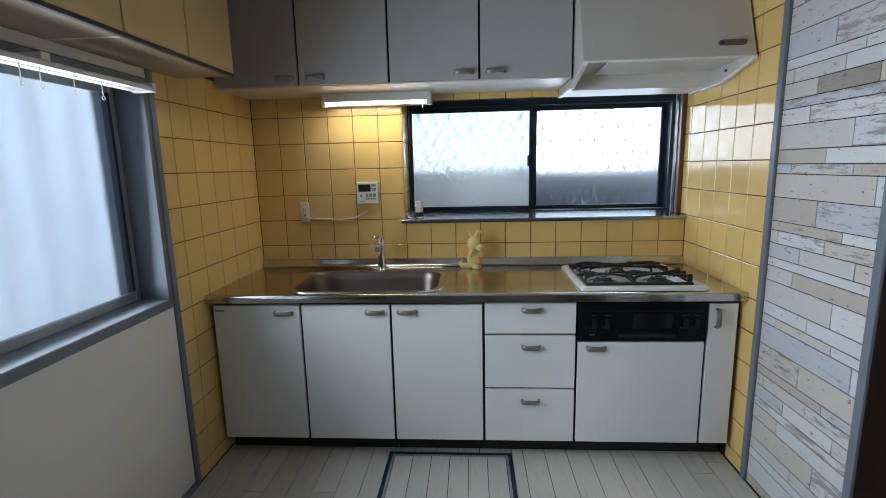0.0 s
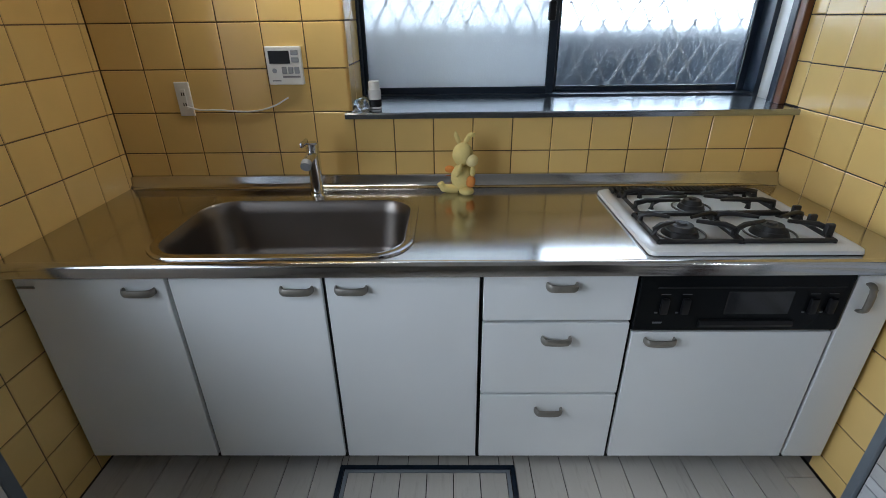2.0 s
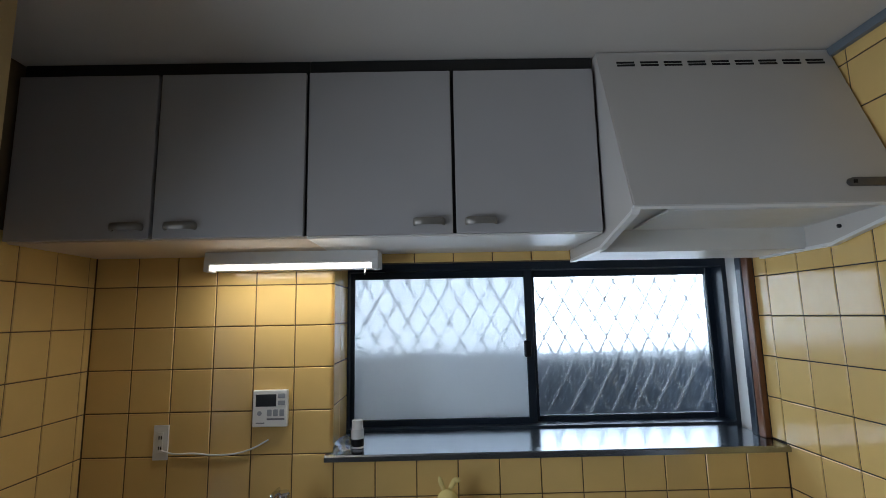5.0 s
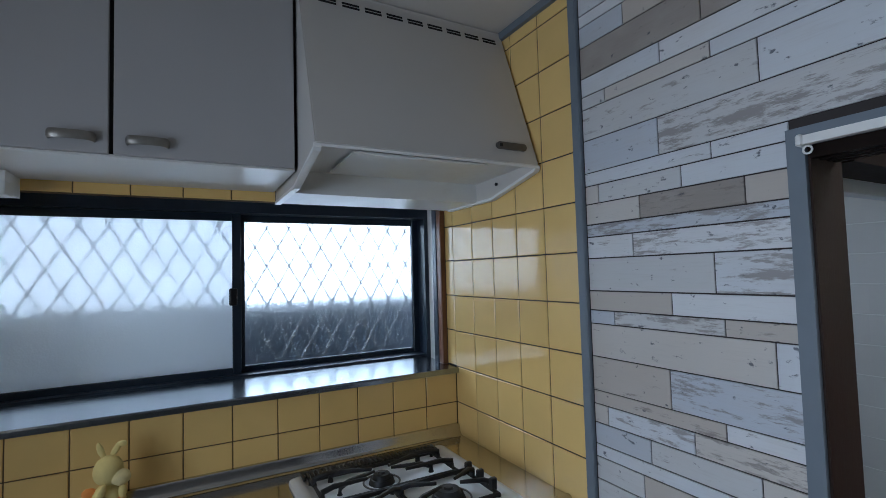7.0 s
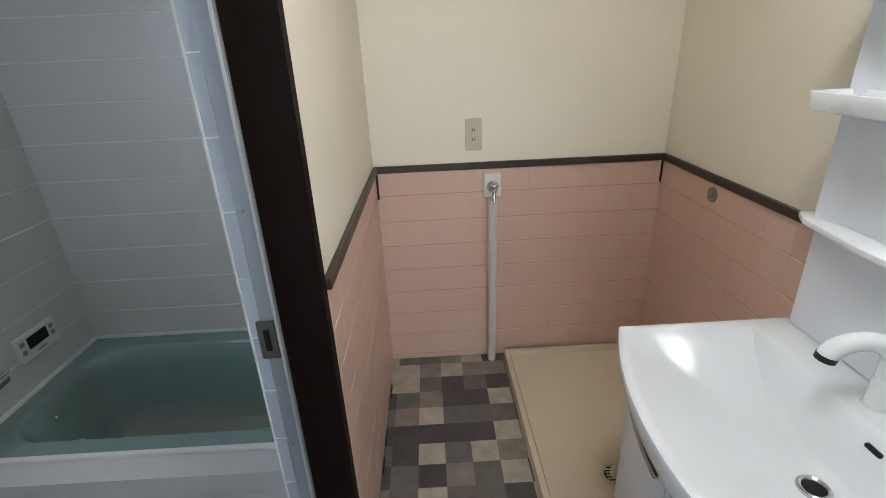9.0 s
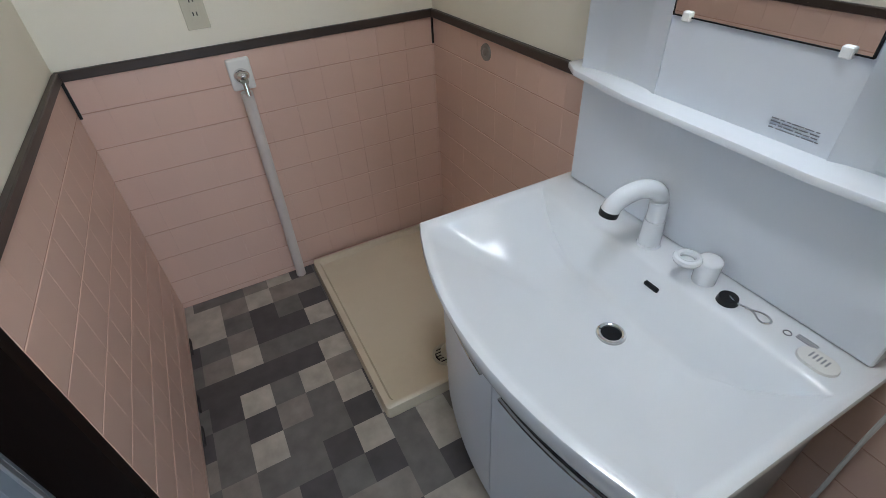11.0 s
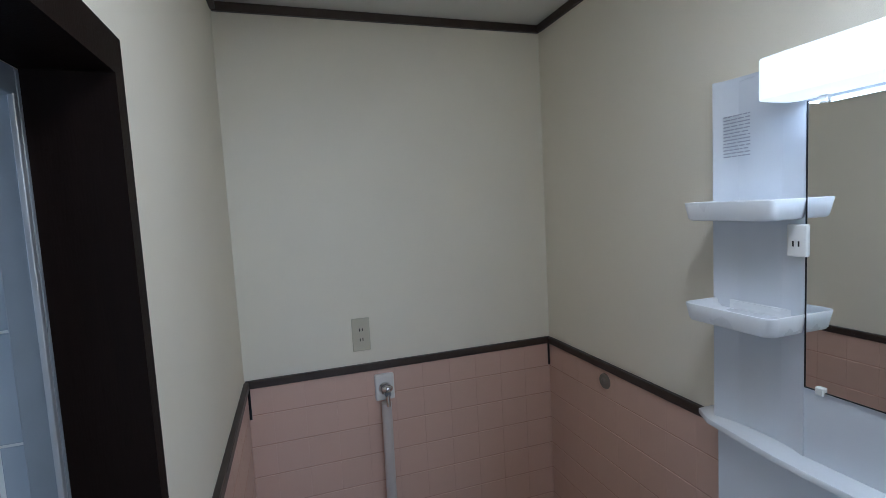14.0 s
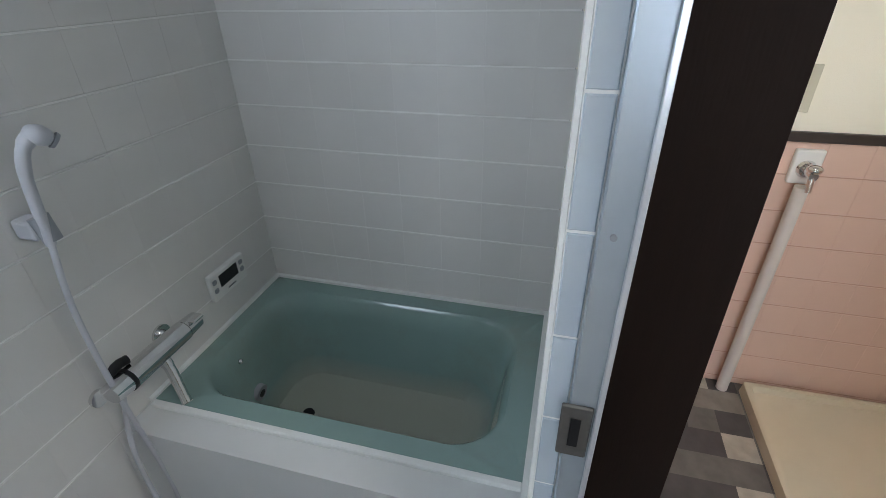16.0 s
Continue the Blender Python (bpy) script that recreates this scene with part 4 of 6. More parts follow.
for x in (0.600, 0.658, 1.008, 1.058):
    k = part("knob", box(x - 0.011, x + 0.011, FY - 0.019, FY - 0.005, 0.672, 0.722, 0.005, 2), plastic_black, gp, smooth=True)
    part("marking", box(x - 0.013, x + 0.013, FY - 0.0075, FY - 0.0055, 0.733, 0.7345), mark_light, gp)
    part("marking", box(x - 0.022, x - 0.014, FY - 0.0075, FY - 0.0055, 0.672, 0.676), mark_light, gp)
part("badge", box(0.578, 0.604, FY - 0.0075, FY - 0.0055, 0.638, 0.643), mark_light, gp)


# ---- upper cabinets and hood ----
UY, UZ0, UZ1 = 2.336, 1.829, 2.345


def upper_unit(x0, x1, doors, group):
    u = thing("wall_cabinet", ((x0 + x1) / 2, 2.53, UZ0), "pale grey laminate wall cabinet with two doors", "cabinet", group)
    # dark filler up to the ceiling stands in for the shadow gap above the doors
    part("body", merge((x0 + 0.001, x1 - 0.001, UY + 0.022, YB - 0.002, UZ0 + 0.004, ZC - 0.002)), cab_dark, u)
    part("underside", box(x0, x1, UY + 0.022, YB - 0.002, UZ0 - 0.004, UZ0 + 0.004, 0.001), cab_under if x1 < 0.0 else cab_under_white, u)
    for a0, a1, hx in doors:
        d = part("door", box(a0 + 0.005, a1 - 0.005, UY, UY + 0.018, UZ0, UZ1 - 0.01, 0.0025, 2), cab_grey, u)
        pull(d, (hx, UY, 1.864), 0.086, ux, (0, -1, 0))
    return u


upper_unit(-1.226, -0.349, [(-1.226, -0.796, -0.864), (-0.796, -0.349, -0.709)], "kitchen wall cabinets")
upper_unit(-0.349, 0.526, [(-0.349, 0.088, 0.013), (0.088, 0.526, 0.165)], "kitchen wall cabinets")

HX0, HX1 = 0.532, 1.252
HT, HR = (2.328, 2.372), (2.142, 1.859)
hd = thing("range_hood", (0.9, 2.5, 1.79), "off-white enamelled slant-front range hood", "range hood")
front = [HT, HR, (HR[0] + 0.002, HR[1] - 0.008), (HR[0] + 0.012, HR[1] - 0.008), (HT[0] + 0.014, HT[1])]
part("front_panel", extrude_outline(front, "X", HX0 + 0.004, HX1 - 0.002), hood_white, hd)
side = [HT, (HR[0] + 0.003, HR[1]), (HR[0] + 0.004, HR[1] - 0.010), (2.376, 1.797), (2.396, 1.792), (2.733, 1.791), (2.733, HT[1])]
part("side_panel", extrude_outline(side, "X", HX0, HX0 + 0.012), hood_white, hd)
part("side_panel", extrude_outline(side, "X", HX1 - 0.012, HX1), hood_white, hd)
for x0, x1 in ((HX0 - 0.004, HX0 + 0.016), (HX1 - 0.016, HX1 + 0.004)):
    lower = [(HR[0], HR[1] - 0.004), (HR[0] + 0.010, HR[1] - 0.012), (2.378, 1.796), (2.398, 1.791), (2.725, 1.790)]
    part("side_rim", extrude_outline(lower + [(y, z - 0.010) for y, z in lower[::-1]], "X", x0, x1), plastic_white, hd, "white moulded lower edge")
part("back_lip", box(HX0 + 0.012, HX1 - 0.012, 2.500, 2.515, 1.786, 1.862), hood_inner, hd)
part("top", box(HX0, HX1, 2.328, 2.733, 2.372, 2.380), hood_white, hd)
part("inner_plate", extrude_outline([(2.163, 1.868), (2.50, 1.858), (2.50, 1.868), (2.163, 1.878)], "X", HX0 + 0.012, HX1 - 0.012), hood_inner, hd, "stained inner plate")
part("filter", extrude_outline([(2.205, 1.856), (2.44, 1.848), (2.44, 1.854), (2.205, 1.862)], "X", HX0 + 0.12, HX1 - 0.16), hood_inner, hd, "greasy pale filter panel")
part("bottom_back", box(HX0 + 0.012, HX1 - 0.012, 2.515, 2.733, 1.786, 1.794), hood_inner, hd)


def on_front(f):
    return HT[0] + (HR[0] - HT[0]) * f, HT[1] + (HR[1] - HT[1]) * f


for i in range(9):
    x = 0.588 + i * 0.0722
    for dz in (0.062, 0.084):
        y, z = on_front(dz)
        part("vent_slot", box(x, x + 0.054, y - 0.0012, y + 0.004, z - 0.0035, z + 0.0035), plastic_black, hd)
yb, zb = on_front(0.895)
bd = part("badge", extrude_outline(round_rect(1.097, 1.211, zb - 0.011, zb + 0.011, 0.010, 4), "Y", yb - 0.012, yb - 0.001), steel_worn, hd, "dull metal switch plate")
part("switch", box(1.106, 1.116, yb - 0.015, yb - 0.011, zb - 0.005, zb + 0.005, 0.001), plastic_black, bd)
part("lower_rim", extrude_outline([HR, (HR[0] - 0.004, HR[1] - 0.005), (HR[0] + 0.002, HR[1] - 0.011), (HR[0] + 0.012, HR[1] - 0.006)], "X", HX0, HX1), plastic_white, hd)
part("pull_cord_hole", cyl((HX1 - 0.018, 2.362, 1.835), (HX1 - 0.011, 2.362, 1.835), 0.006, n=10), plastic_black, hd)

yc = thing("overhead_cabinet", (-1.10, 1.0, 1.82), "yellow wood overhead cabinet above the side window", "cabinet")
part("body", box(XW + 0.005, -0.988, -0.6, 2.043, 1.832, 2.38), cab_yellow, yc)
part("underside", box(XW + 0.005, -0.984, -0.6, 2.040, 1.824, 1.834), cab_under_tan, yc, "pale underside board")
part("edge_strip", box(-0.988, -0.970, -0.6, 2.043, 1.821, 1.834, 0.002), trim_wood, yc, "worn dark edge")
for y0, y1 in ((-0.6, 0.06), (0.06, 0.72), (0.72, 1.389), (1.389, 1.715), (1.715, 2.043)):
    part("door", box(-0.988, -0.970, y0 + 0.003, y1 - 0.003, 1.834, 2.38, 0.002), cab_yellow, yc)
part("seam_strip", box(XW + 0.01, -0.990, 1.385, 1.400, 1.8215, 1.825), cab_under, yc)

lf = thing("kitchen_lamp", (-0.470, 2.66, 1.76), "white fluorescent lamp under the wall cabinets, switched on", "lamp")
part("housing", extrude_outline([(2.60, 1.782), (2.605, 1.824), (2.733, 1.824), (2.733, 1.767), (2.66, 1.767)], "X", -0.768, -0.172), plastic_white, lf)
part("tube", cyl((-0.750, 2.628, 1.776), (-0.192, 2.628, 1.776), 0.0125, n=16), tube_glow, lf, "glowing fluorescent tube", True)
part("end_cap", box(-0.770, -0.750, 2.60, 2.66, 1.757, 1.798, 0.004, 2), plastic_white, lf)
part("end_cap", box(-0.194, -0.170, 2.60, 2.66, 1.757, 1.798, 0.004, 2), plastic_white, lf)
part("pull_cord", cyl((-0.215, 2.60, 1.737), (-0.215, 2.60, 1.772), 0.0015, n=6), plastic_white, lf)

BEFORE = set(scene.objects)
# ---- washroom ----
pan = thing("washer_pan", (2.87, 0.5, 0), "beige plastic washing machine pan with drain", "pan")
PX0, PX1, PY0, PY1 = 2.405, 3.335, 0.165, 0.872


def rr(x0, x1, y0, y1, r, z):
    return ring(x0, x1, y0, y1, r, z, 4)


part("tray", loft([rr(PX0, PX1, PY0, PY1, 0.015, 0.0), rr(PX0 + 0.004, PX1 - 0.004, PY0 + 0.004, PY1 - 0.004, 0.015, 0.047), rr(PX0 + 0.012, PX1 - 0.012, PY0 + 0.012, PY1 - 0.012, 0.015, 0.052),
                   rr(PX0 + 0.026, PX1 - 0.026, PY0 + 0.026, PY1 - 0.026, 0.02, 0.050), rr(PX0 + 0.036, PX1 - 0.036, PY0 + 0.036, PY1 - 0.036, 0.02, 0.028), rr(PX0 + 0.06, PX1 - 0.06, PY0 + 0.06, PY1 - 0.06, 0.02, 0.024)]), pan_beige, pan, smooth=True)
dr = part("drain", torus((2.535, 0.575, 0.026), 0.048, 0.006, n=28), plastic_ivory, pan, "ivory drain trap", True)
part("drain_well", cyl((2.535, 0.575, 0.020), (2.535, 0.575, 0.0265), 0.045, n=24), plastic_black, dr)
part("drain_elbow", tube([(2.535, 0.575, 0.028), (2.535, 0.575, 0.06), (2.515, 0.55, 0.075), (2.49, 0.535, 0.075)], 0.02, 12, smooth_steps=1), plastic_ivory, dr, smooth=True)
part("drain_grid", merge(*[(2.50 + i * 0.014, 2.506 + i * 0.014, 0.54, 0.61, 0.026, 0.030) for i in range(6)]), plastic_ivory, dr)

pp = thing("drain_pipe", (3.30, 0.93, 0), "grey plastic riser pipe on the wall", "pipe")
part("pipe", cyl((3.325, 0.935, 0.0), (3.325, 0.928, 0.875), 0.021, n=20), pipe_grey, pp, smooth=True)
tp = thing("washer_tap", (3.33, 0.926, 0.90), "chrome washing machine tap on a white wall plate", "tap")
part("wall_plate", box(WX - 0.022, WX, 0.886, 0.966, 0.875, 0.985, 0.006, 2), plastic_white, tp)
part("flange", cyl((WX - 0.022, 0.926, 0.925), (WX - 0.032, 0.926, 0.925), 0.028, 0.022, 24), chrome, tp, smooth=True)
part("body", cyl((WX - 0.03, 0.926, 0.925), (WX - 0.085, 0.926, 0.922), 0.014, 0.013, 18), chrome, tp, smooth=True)
part("handle", ball((WX - 0.075, 0.926, 0.942), 0.019, (1, 1.2, 0.8)), chrome, tp, smooth=True)
part("nozzle", cyl((WX - 0.075, 0.926, 0.918), (WX - 0.085, 0.926, 0.872), 0.010, 0.008, 14), chrome, tp, smooth=True)


def wall_outlet(name, place, axis, w, h, material, label, sockets=2, out=1):
    """A plate with slotted sockets; axis: the way it faces."""
    x, y, z = place
    t = thing(name, place, label, "outlet")

    def b(du0, du1, dz0, dz1, d0, d1, bev=0.0):
        if axis == "x":
            return box(*sorted((x + out * d0, x + out * d1)), y + du0, y + du1, z + dz0, z + dz1, bev, 2)
        return box(x + du0, x + du1, *sorted((y + out * d0, y + out * d1)), z + dz0, z + dz1, bev, 2)

    part("plate", b(-w / 2, w / 2, -h / 2, h / 2, 0, 0.008, 0.002), material, t)
    ins = part("insert", b(-w * 0.18, w * 0.18, -h * 0.30, h * 0.30, 0.0081, 0.0105, 0.0008), material, t)
    for k in range(sockets):
        zc = (k - (sockets - 1) / 2) * h * 0.30
        for s in (-1, 1):
            part("slot", b(s * w * 0.075 - 0.0018, s * w * 0.075 + 0.0018, zc - 0.006, zc + 0.006, 0.0104, 0.0112), plastic_black, ins)
    return t


wall_outlet("wall_outlet", (WX, 1.007, 1.160), "x", 0.072, 0.135, plastic_ivory, "ivory double wall outlet above the rail", 2, -1)
kb = thing("round_cover", (2.95, WS, 0.96), "small round metal cover on pink tiles", "cover")
part("disc", cyl((2.95, WS, 0.961), (2.95, WS + 0.012, 0.961), 0.032, 0.028, 28), handle_grey, kb, smooth=True)
part("boss", ball((2.95, WS + 0.012, 0.961), 0.014, (1, 0.5, 1)), handle_grey, kb, smooth=True)

# vanity: base, basin, mirror unit
VX0, VX1 = 1.600, 2.400
vb = thing("vanity_base", (2.0, 0.4, 0), "white vanity base cabinet with two doors", "cabinet")
part("body", box(VX0 + 0.012, VX1 - 0.02, WS + 0.002, 0.60, 0.05, 0.59), vanity_white, vb)
part("plinth", box(VX0 + 0.03, VX1 - 0.04, WS + 0.01, 0.56, 0.0, 0.05), plastic_grey, vb)


def door_curve(x0, x1, z0, z1, name):
    n = 10
    outer, inner = [], []
    for i in range(n + 1):
        x = x0 + (x1 - x0) * i / n
        y = front_y(x) - 0.052
        outer.append((x, y))
        inner.append((x, y - 0.018))
    d = part(name, extrude_outline(outer + inner[::-1], "Z", z0, z1), vanity_white, vb, "", True)
    return d


def front_y(x):
    """The bowed front of the basin."""
    u = (x - 1.995) / 0.43
    return 0.775 - 0.095 * u * u


d1 = door_curve(2.002, VX1 - 0.022, 0.06, 0.60, "door")
d2 = door_curve(VX0 + 0.015, 1.998, 0.06, 0.60, "door")
for dd, x0, x1 in ((d1, 2.035, 2.345), (d2, 1.655, 1.962)):
    xs = [x0 + (x1 - x0) * i / 6 for i in range(7)]
    strip = [(x, front_y(x) - 0.0515) for x in xs] + [(x, front_y(x) - 0.0410) for x in xs[::-1]]
    part("grip", extrude_outline(strip, "Z", 0.586, 0.593), steel, dd, "brushed metal grip strip")
    slot = [(x, front_y(x) - 0.0515) for x in xs] + [(x, front_y(x) - 0.0490) for x in xs[::-1]]
    part("grip_slot", extrude_outline(slot, "Z", 0.5935, 0.5985), plastic_black, dd)


def basin_mesh():
    """A one-piece counter basin with a bowed front and a sloping bowl."""
    n = 14
    z = 0.745

    def outline(i0, i1, yb, f, zz, k):
        pts = []
        x0, x1 = 1.578 + i0, 2.430 - i1
        for j in range(n + 1):
            x = x0 + (x1 - x0) * j / n
            pts.append((x, front_y(x) + f, zz))
        for j in range(k):
            pts.append((x1, front_y(x1) + f + (yb - front_y(x1) - f) * (j + 1) / (k + 1), zz))
        for j in range(n + 1):
            x = x1 - (x1 - x0) * j / n
            pts.append((x, yb, zz))
        for j in range(k):
            pts.append((x0, yb + (front_y(x0) + f - yb) * (j + 1) / (k + 1), zz))
        return pts

    rings = [outline(0.03, 0.05, WS + 0.01, -0.05, 0.60, 6), outline(0.012, 0.02, WS + 0.006, -0.02, 0.66, 6), outline(0.0, 0.0, WS + 0.004, 0.0, z - 0.012, 6), outline(0.003, 0.003, WS + 0.006, -0.003, z - 0.003, 6),
             outline(0.010, 0.010, WS + 0.01, -0.012, z, 6), outline(0.022, 0.026, 0.293, -0.022, z - 0.001, 6), outline(0.032, 0.040, 0.304, -0.036, z - 0.010, 6),
             outline(0.075, 0.085, 0.320, -0.11, z - 0.050, 6), outline(0.13, 0.15, 0.335, -0.19, z - 0.092, 6), outline(0.20, 0.22, 0.350, -0.26, z - 0.122, 6), outline(0.25, 0.27, 0.362, -0.29, z - 0.1285, 6), outline(0.33, 0.36, 0.385, -0.32, z - 0.131, 6)]
    return loft(rings, close_first=True)


bs = thing("wash_basin", (2.0, 0.4, 0.60), "glossy white one-piece wash basin with bowed front", "basin")
part("bowl", basin_mesh(), ceramic, bs, smooth=True)
DX, DY, DZ = 1.963, 0.425, 0.6142
part("drain_ring", torus((DX, DY, DZ + 0.002), 0.028, 0.006, n=28), chrome, bs, smooth=True)
part("drain_hole", cyl((DX, DY, DZ - 0.002), (DX, DY, DZ + 0.003), 0.024, n=24), plastic_black, bs)
part("overflow", box(1.952, 1.990, 0.306, 0.3225, 0.701, 0.711, 0.003, 2), plastic_black, bs)

bt = thing("basin_tap", (2.06, 0.248, 0.745), "white swan-neck basin tap with black nozzle", "tap")
part("base", cyl((2.058, 0.246, 0.742), (2.058, 0.246, 0.750), 0.029, 0.027, 28), ceramic, bt, smooth=True)
part("body", cyl((2.058, 0.246, 0.75), (2.058, 0.246, 0.815), 0.0255, 0.0235, 28), ceramic, bt, smooth=True)
part("spout", tube([(2.058, 0.246, 0.80), (2.058, 0.246, 0.866), (2.061, 0.262, 0.896), (2.071, 0.298, 0.908), (2.082, 0.334, 0.897), (2.090, 0.356, 0.876), (2.092, 0.361, 0.860)], 0.0215, 16, smooth_steps=2), ceramic, bt, smooth=True)
part("nozzle", cyl((2.092, 0.3608, 0.862), (2.0928, 0.3635, 0.848), 0.0222, 0.0215, 24), plastic_black, bt, "black spray nozzle", True)
bl = thing("tap_lever", (1.905, 0.25, 0.742), "white mixer lever with ring handle", "tap")
part("body", cyl((1.905, 0.246, 0.742), (1.905, 0.246, 0.795), 0.024, 0.026, 24), ceramic, bl, smooth=True)
part("ring", torus((1.932, 0.285, 0.803), 0.022, 0.008, n=24), ceramic, bl, smooth=True)
part("cap", ball((1.905, 0.246, 0.797), 0.026, (1, 1, 0.5)), ceramic, bl, smooth=True)
pg = thing("sink_plug", (1.84, 0.255, 0.742), "black rubber plug with ball chain", "plug")
part("stopper", cyl((1.838, 0.258, 0.743), (1.838, 0.258, 0.756), 0.022, 0.019, 24), plastic_black, pg, smooth=True)
part("chain", tube([(1.838, 0.258, 0.758), (1.82, 0.258, 0.752), (1.795, 0.240, 0.747), (1.765, 0.262, 0.747), (1.752, 0.240, 0.747), (1.775, 0.228, 0.747), (1.805, 0.250, 0.748)], 0.0022, 6, smooth_steps=2), chrome, pg, smooth=True)
sd = thing("drain_cover", (1.66, 0.255, 0.744), "small white drain cover on the basin deck", "drain cover")
part("disc", loft([ring(1.622, 1.694, 0.232, 0.282, 0.0249, 0.743), ring(1.624, 1.692, 0.234, 0.280, 0.0229, 0.749), ring(1.638, 1.678, 0.244, 0.270, 0.0129, 0.752)]), plastic_white, sd, smooth=True)
part("slots", merge(*[(1.642 + i * 0.007, 1.645 + i * 0.007, 0.249, 0.265, 0.7515, 0.7528) for i in range(5)]), plastic_grey, sd)
ps = thing("deck_print", (1.71, 0.24, 0.745), "small printed symbol and notice on the basin deck", "label")
part("symbol", torus((1.725, 0.238, 0.7453), 0.007, 0.0012, n=14, k=5), ink, ps)
part("print", merge(*[(1.675, 1.712, 0.222 + 0.005 * i, 0.2245 + 0.005 * i, 0.7448, 0.7456) for i in range(3)]), ink, ps)

MY = 0.200
vu = thing("mirror_cabinet", (2.0, 0.18, 1.04), "white vanity mirror unit with trays and lit lamp", "mirror cabinet")
part("splash_panel", box(VX0 + 0.004, VX1 + 0.0, WS + 0.002, MY - 0.002, 0.747, 1.0455, 0.003), vanity_white, vu)
part("back_panel", box(VX0, VX1, WS + 0.002, MY - 0.01, 1.062, 1.925, 0.006, 2), vanity_white, vu)
part("ledge", extrude_outline([(1.575, WS + 0.002), (2.455, WS + 0.002), (2.455, 0.205), (2.40, 0.235), (2.20, 0.262), (1.80, 0.270), (1.62, 0.255), (1.575, 0.235)], "Z", 1.046, 1.062, bevel=0.003), ceramic, vu, "white projecting ledge", True)


def wing(x0, x1):
    """A shallow curved column beside the mirror."""
    n = 8
    pts = []
    for i in range(n + 1):
        x = x0 + (x1 - x0) * i / n
        u = abs(i / n - 0.5) * 2
        pts.append((x, MY - 0.012 + 0.018 * u ** 3))
    return extrude_outline(pts + [(x1, MY - 0.03), (x0, MY - 0.03)], "Z", 1.060, 1.930)


part("side_column", wing(2.172, 2.402), vanity_white, vu, "", True)
part("side_column", wing(1.600, 1.812), vanity_white, vu, "", True)
part("mirror", box(1.818, 2.166, MY + 0.004, MY + 0.009, 1.225, 1.832), mirror_mat, vu, "rectangular mirror")
part("mirror_edge", merge((1.8155, 1.818, MY, MY + 0.010, 1.223, 1.834), (2.166, 2.1685, MY, MY + 0.010, 1.223, 1.834), (1.8155, 2.1685, MY, MY + 0.010, 1.2225, 1.225)), plastic_black, vu)
part("mirror_back", box(1.812, 2.172, MY - 0.012, MY + 0.003, 1.062, 1.90), vanity_white, vu)
for x, z in ((2.134, 1.225), (1.850, 1.225), (2.134, 1.832), (1.850, 1.832)):
    part("mirror_clip", box(x - 0.009, x + 0.009, MY + 0.0, MY + 0.016, z - 0.009, z + 0.009, 0.002), plastic_white, vu)
lb = part("lamp_housing", extrude_outline([(x, y) for x, y in round_rect(1.792, 2.206, MY, 0.312, 0.025, 4)], "Z", 1.838, 1.922, bevel=0.004), vanity_glow, vu, "bright white lamp cover, lit", True)
part("lamp_sensor", cyl((1.955, 0.285, 1.834), (1.955, 0.285, 1.839), 0.012, n=16), plastic_black, lb)


def tray(x0, x1, y1, z, h):
    """A shallow moulded tray with rounded front corners and a thin lip."""
    y0, r = MY - 0.010, 0.026

    def lip(i, zz):
        return rr(x0 + i, x1 - i, y0 + min(i, 0.004), y1 - i, r - i * 0.6, zz)
    rings = [lip(0.016, z), lip(0.010, z + 0.002), lip(0.007, z + 0.007), lip(0.0, z + h - 0.002), lip(0.001, z + h), lip(0.005, z + h), lip(0.008, z + h - 0.012), lip(0.016, z + h - 0.020), lip(0.028, z + h - 0.022)]
    return part("tray", loft(rings, close_first=True), tray_white, vu, "milky white plastic tray", True)


tray(2.166, 2.404, 0.312, 1.589, 0.045)
tray(2.166, 2.404, 0.312, 1.338, 0.045)
tray(1.580, 1.808, 0.326, 1.577, 0.050)
tray(1.580, 1.808, 0.326, 1.314, 0.053)
ol = part("outlet_left", box(2.163, 2.205, MY + 0.004, MY + 0.016, 1.508, 1.578, 0.003, 2), plastic_white, vu)
for s in (-1, 1):
    part("slot", box(2.184 + s * 0.006 - 0.0015, 2.184 + s * 0.006 + 0.0015, MY + 0.0155, MY + 0.017, 1.530, 1.542), plastic_black, ol)
orr = part("outlet_right", box(1.752, 1.801, MY - 0.006, MY + 0.009, 1.488, 1.572, 0.003, 2), plastic_white, vu)
part("socket_face", box(1.764, 1.789, MY + 0.0085, MY + 0.0108, 1.497, 1.519, 0.002), plastic_white, orr)
for s in (-1, 1):
    part("slot", box(1.7765 + s * 0.006 - 0.0014, 1.7765 + s * 0.006 + 0.0014, MY + 0.0105, MY + 0.0115, 1.502, 1.514), plastic_black, orr)
part("switch", box(1.762, 1.791, MY + 0.0085, MY + 0.0135, 1.536, 1.552, 0.003), plastic_white, orr)
part("switch_gap", box(1.760, 1.793, MY + 0.0085, MY + 0.0096, 1.534, 1.554), plastic_grey, orr)
part("print", box(1.766, 1.788, MY + 0.0088, MY + 0.0096, 1.525, 1.528), ink, orr)
part("screw_cap", cyl((1.665, MY - 0.012, 1.868), (1.665, MY + 0.004, 1.868), 0.016, 0.013, 20), plastic_white, vu, "", True)


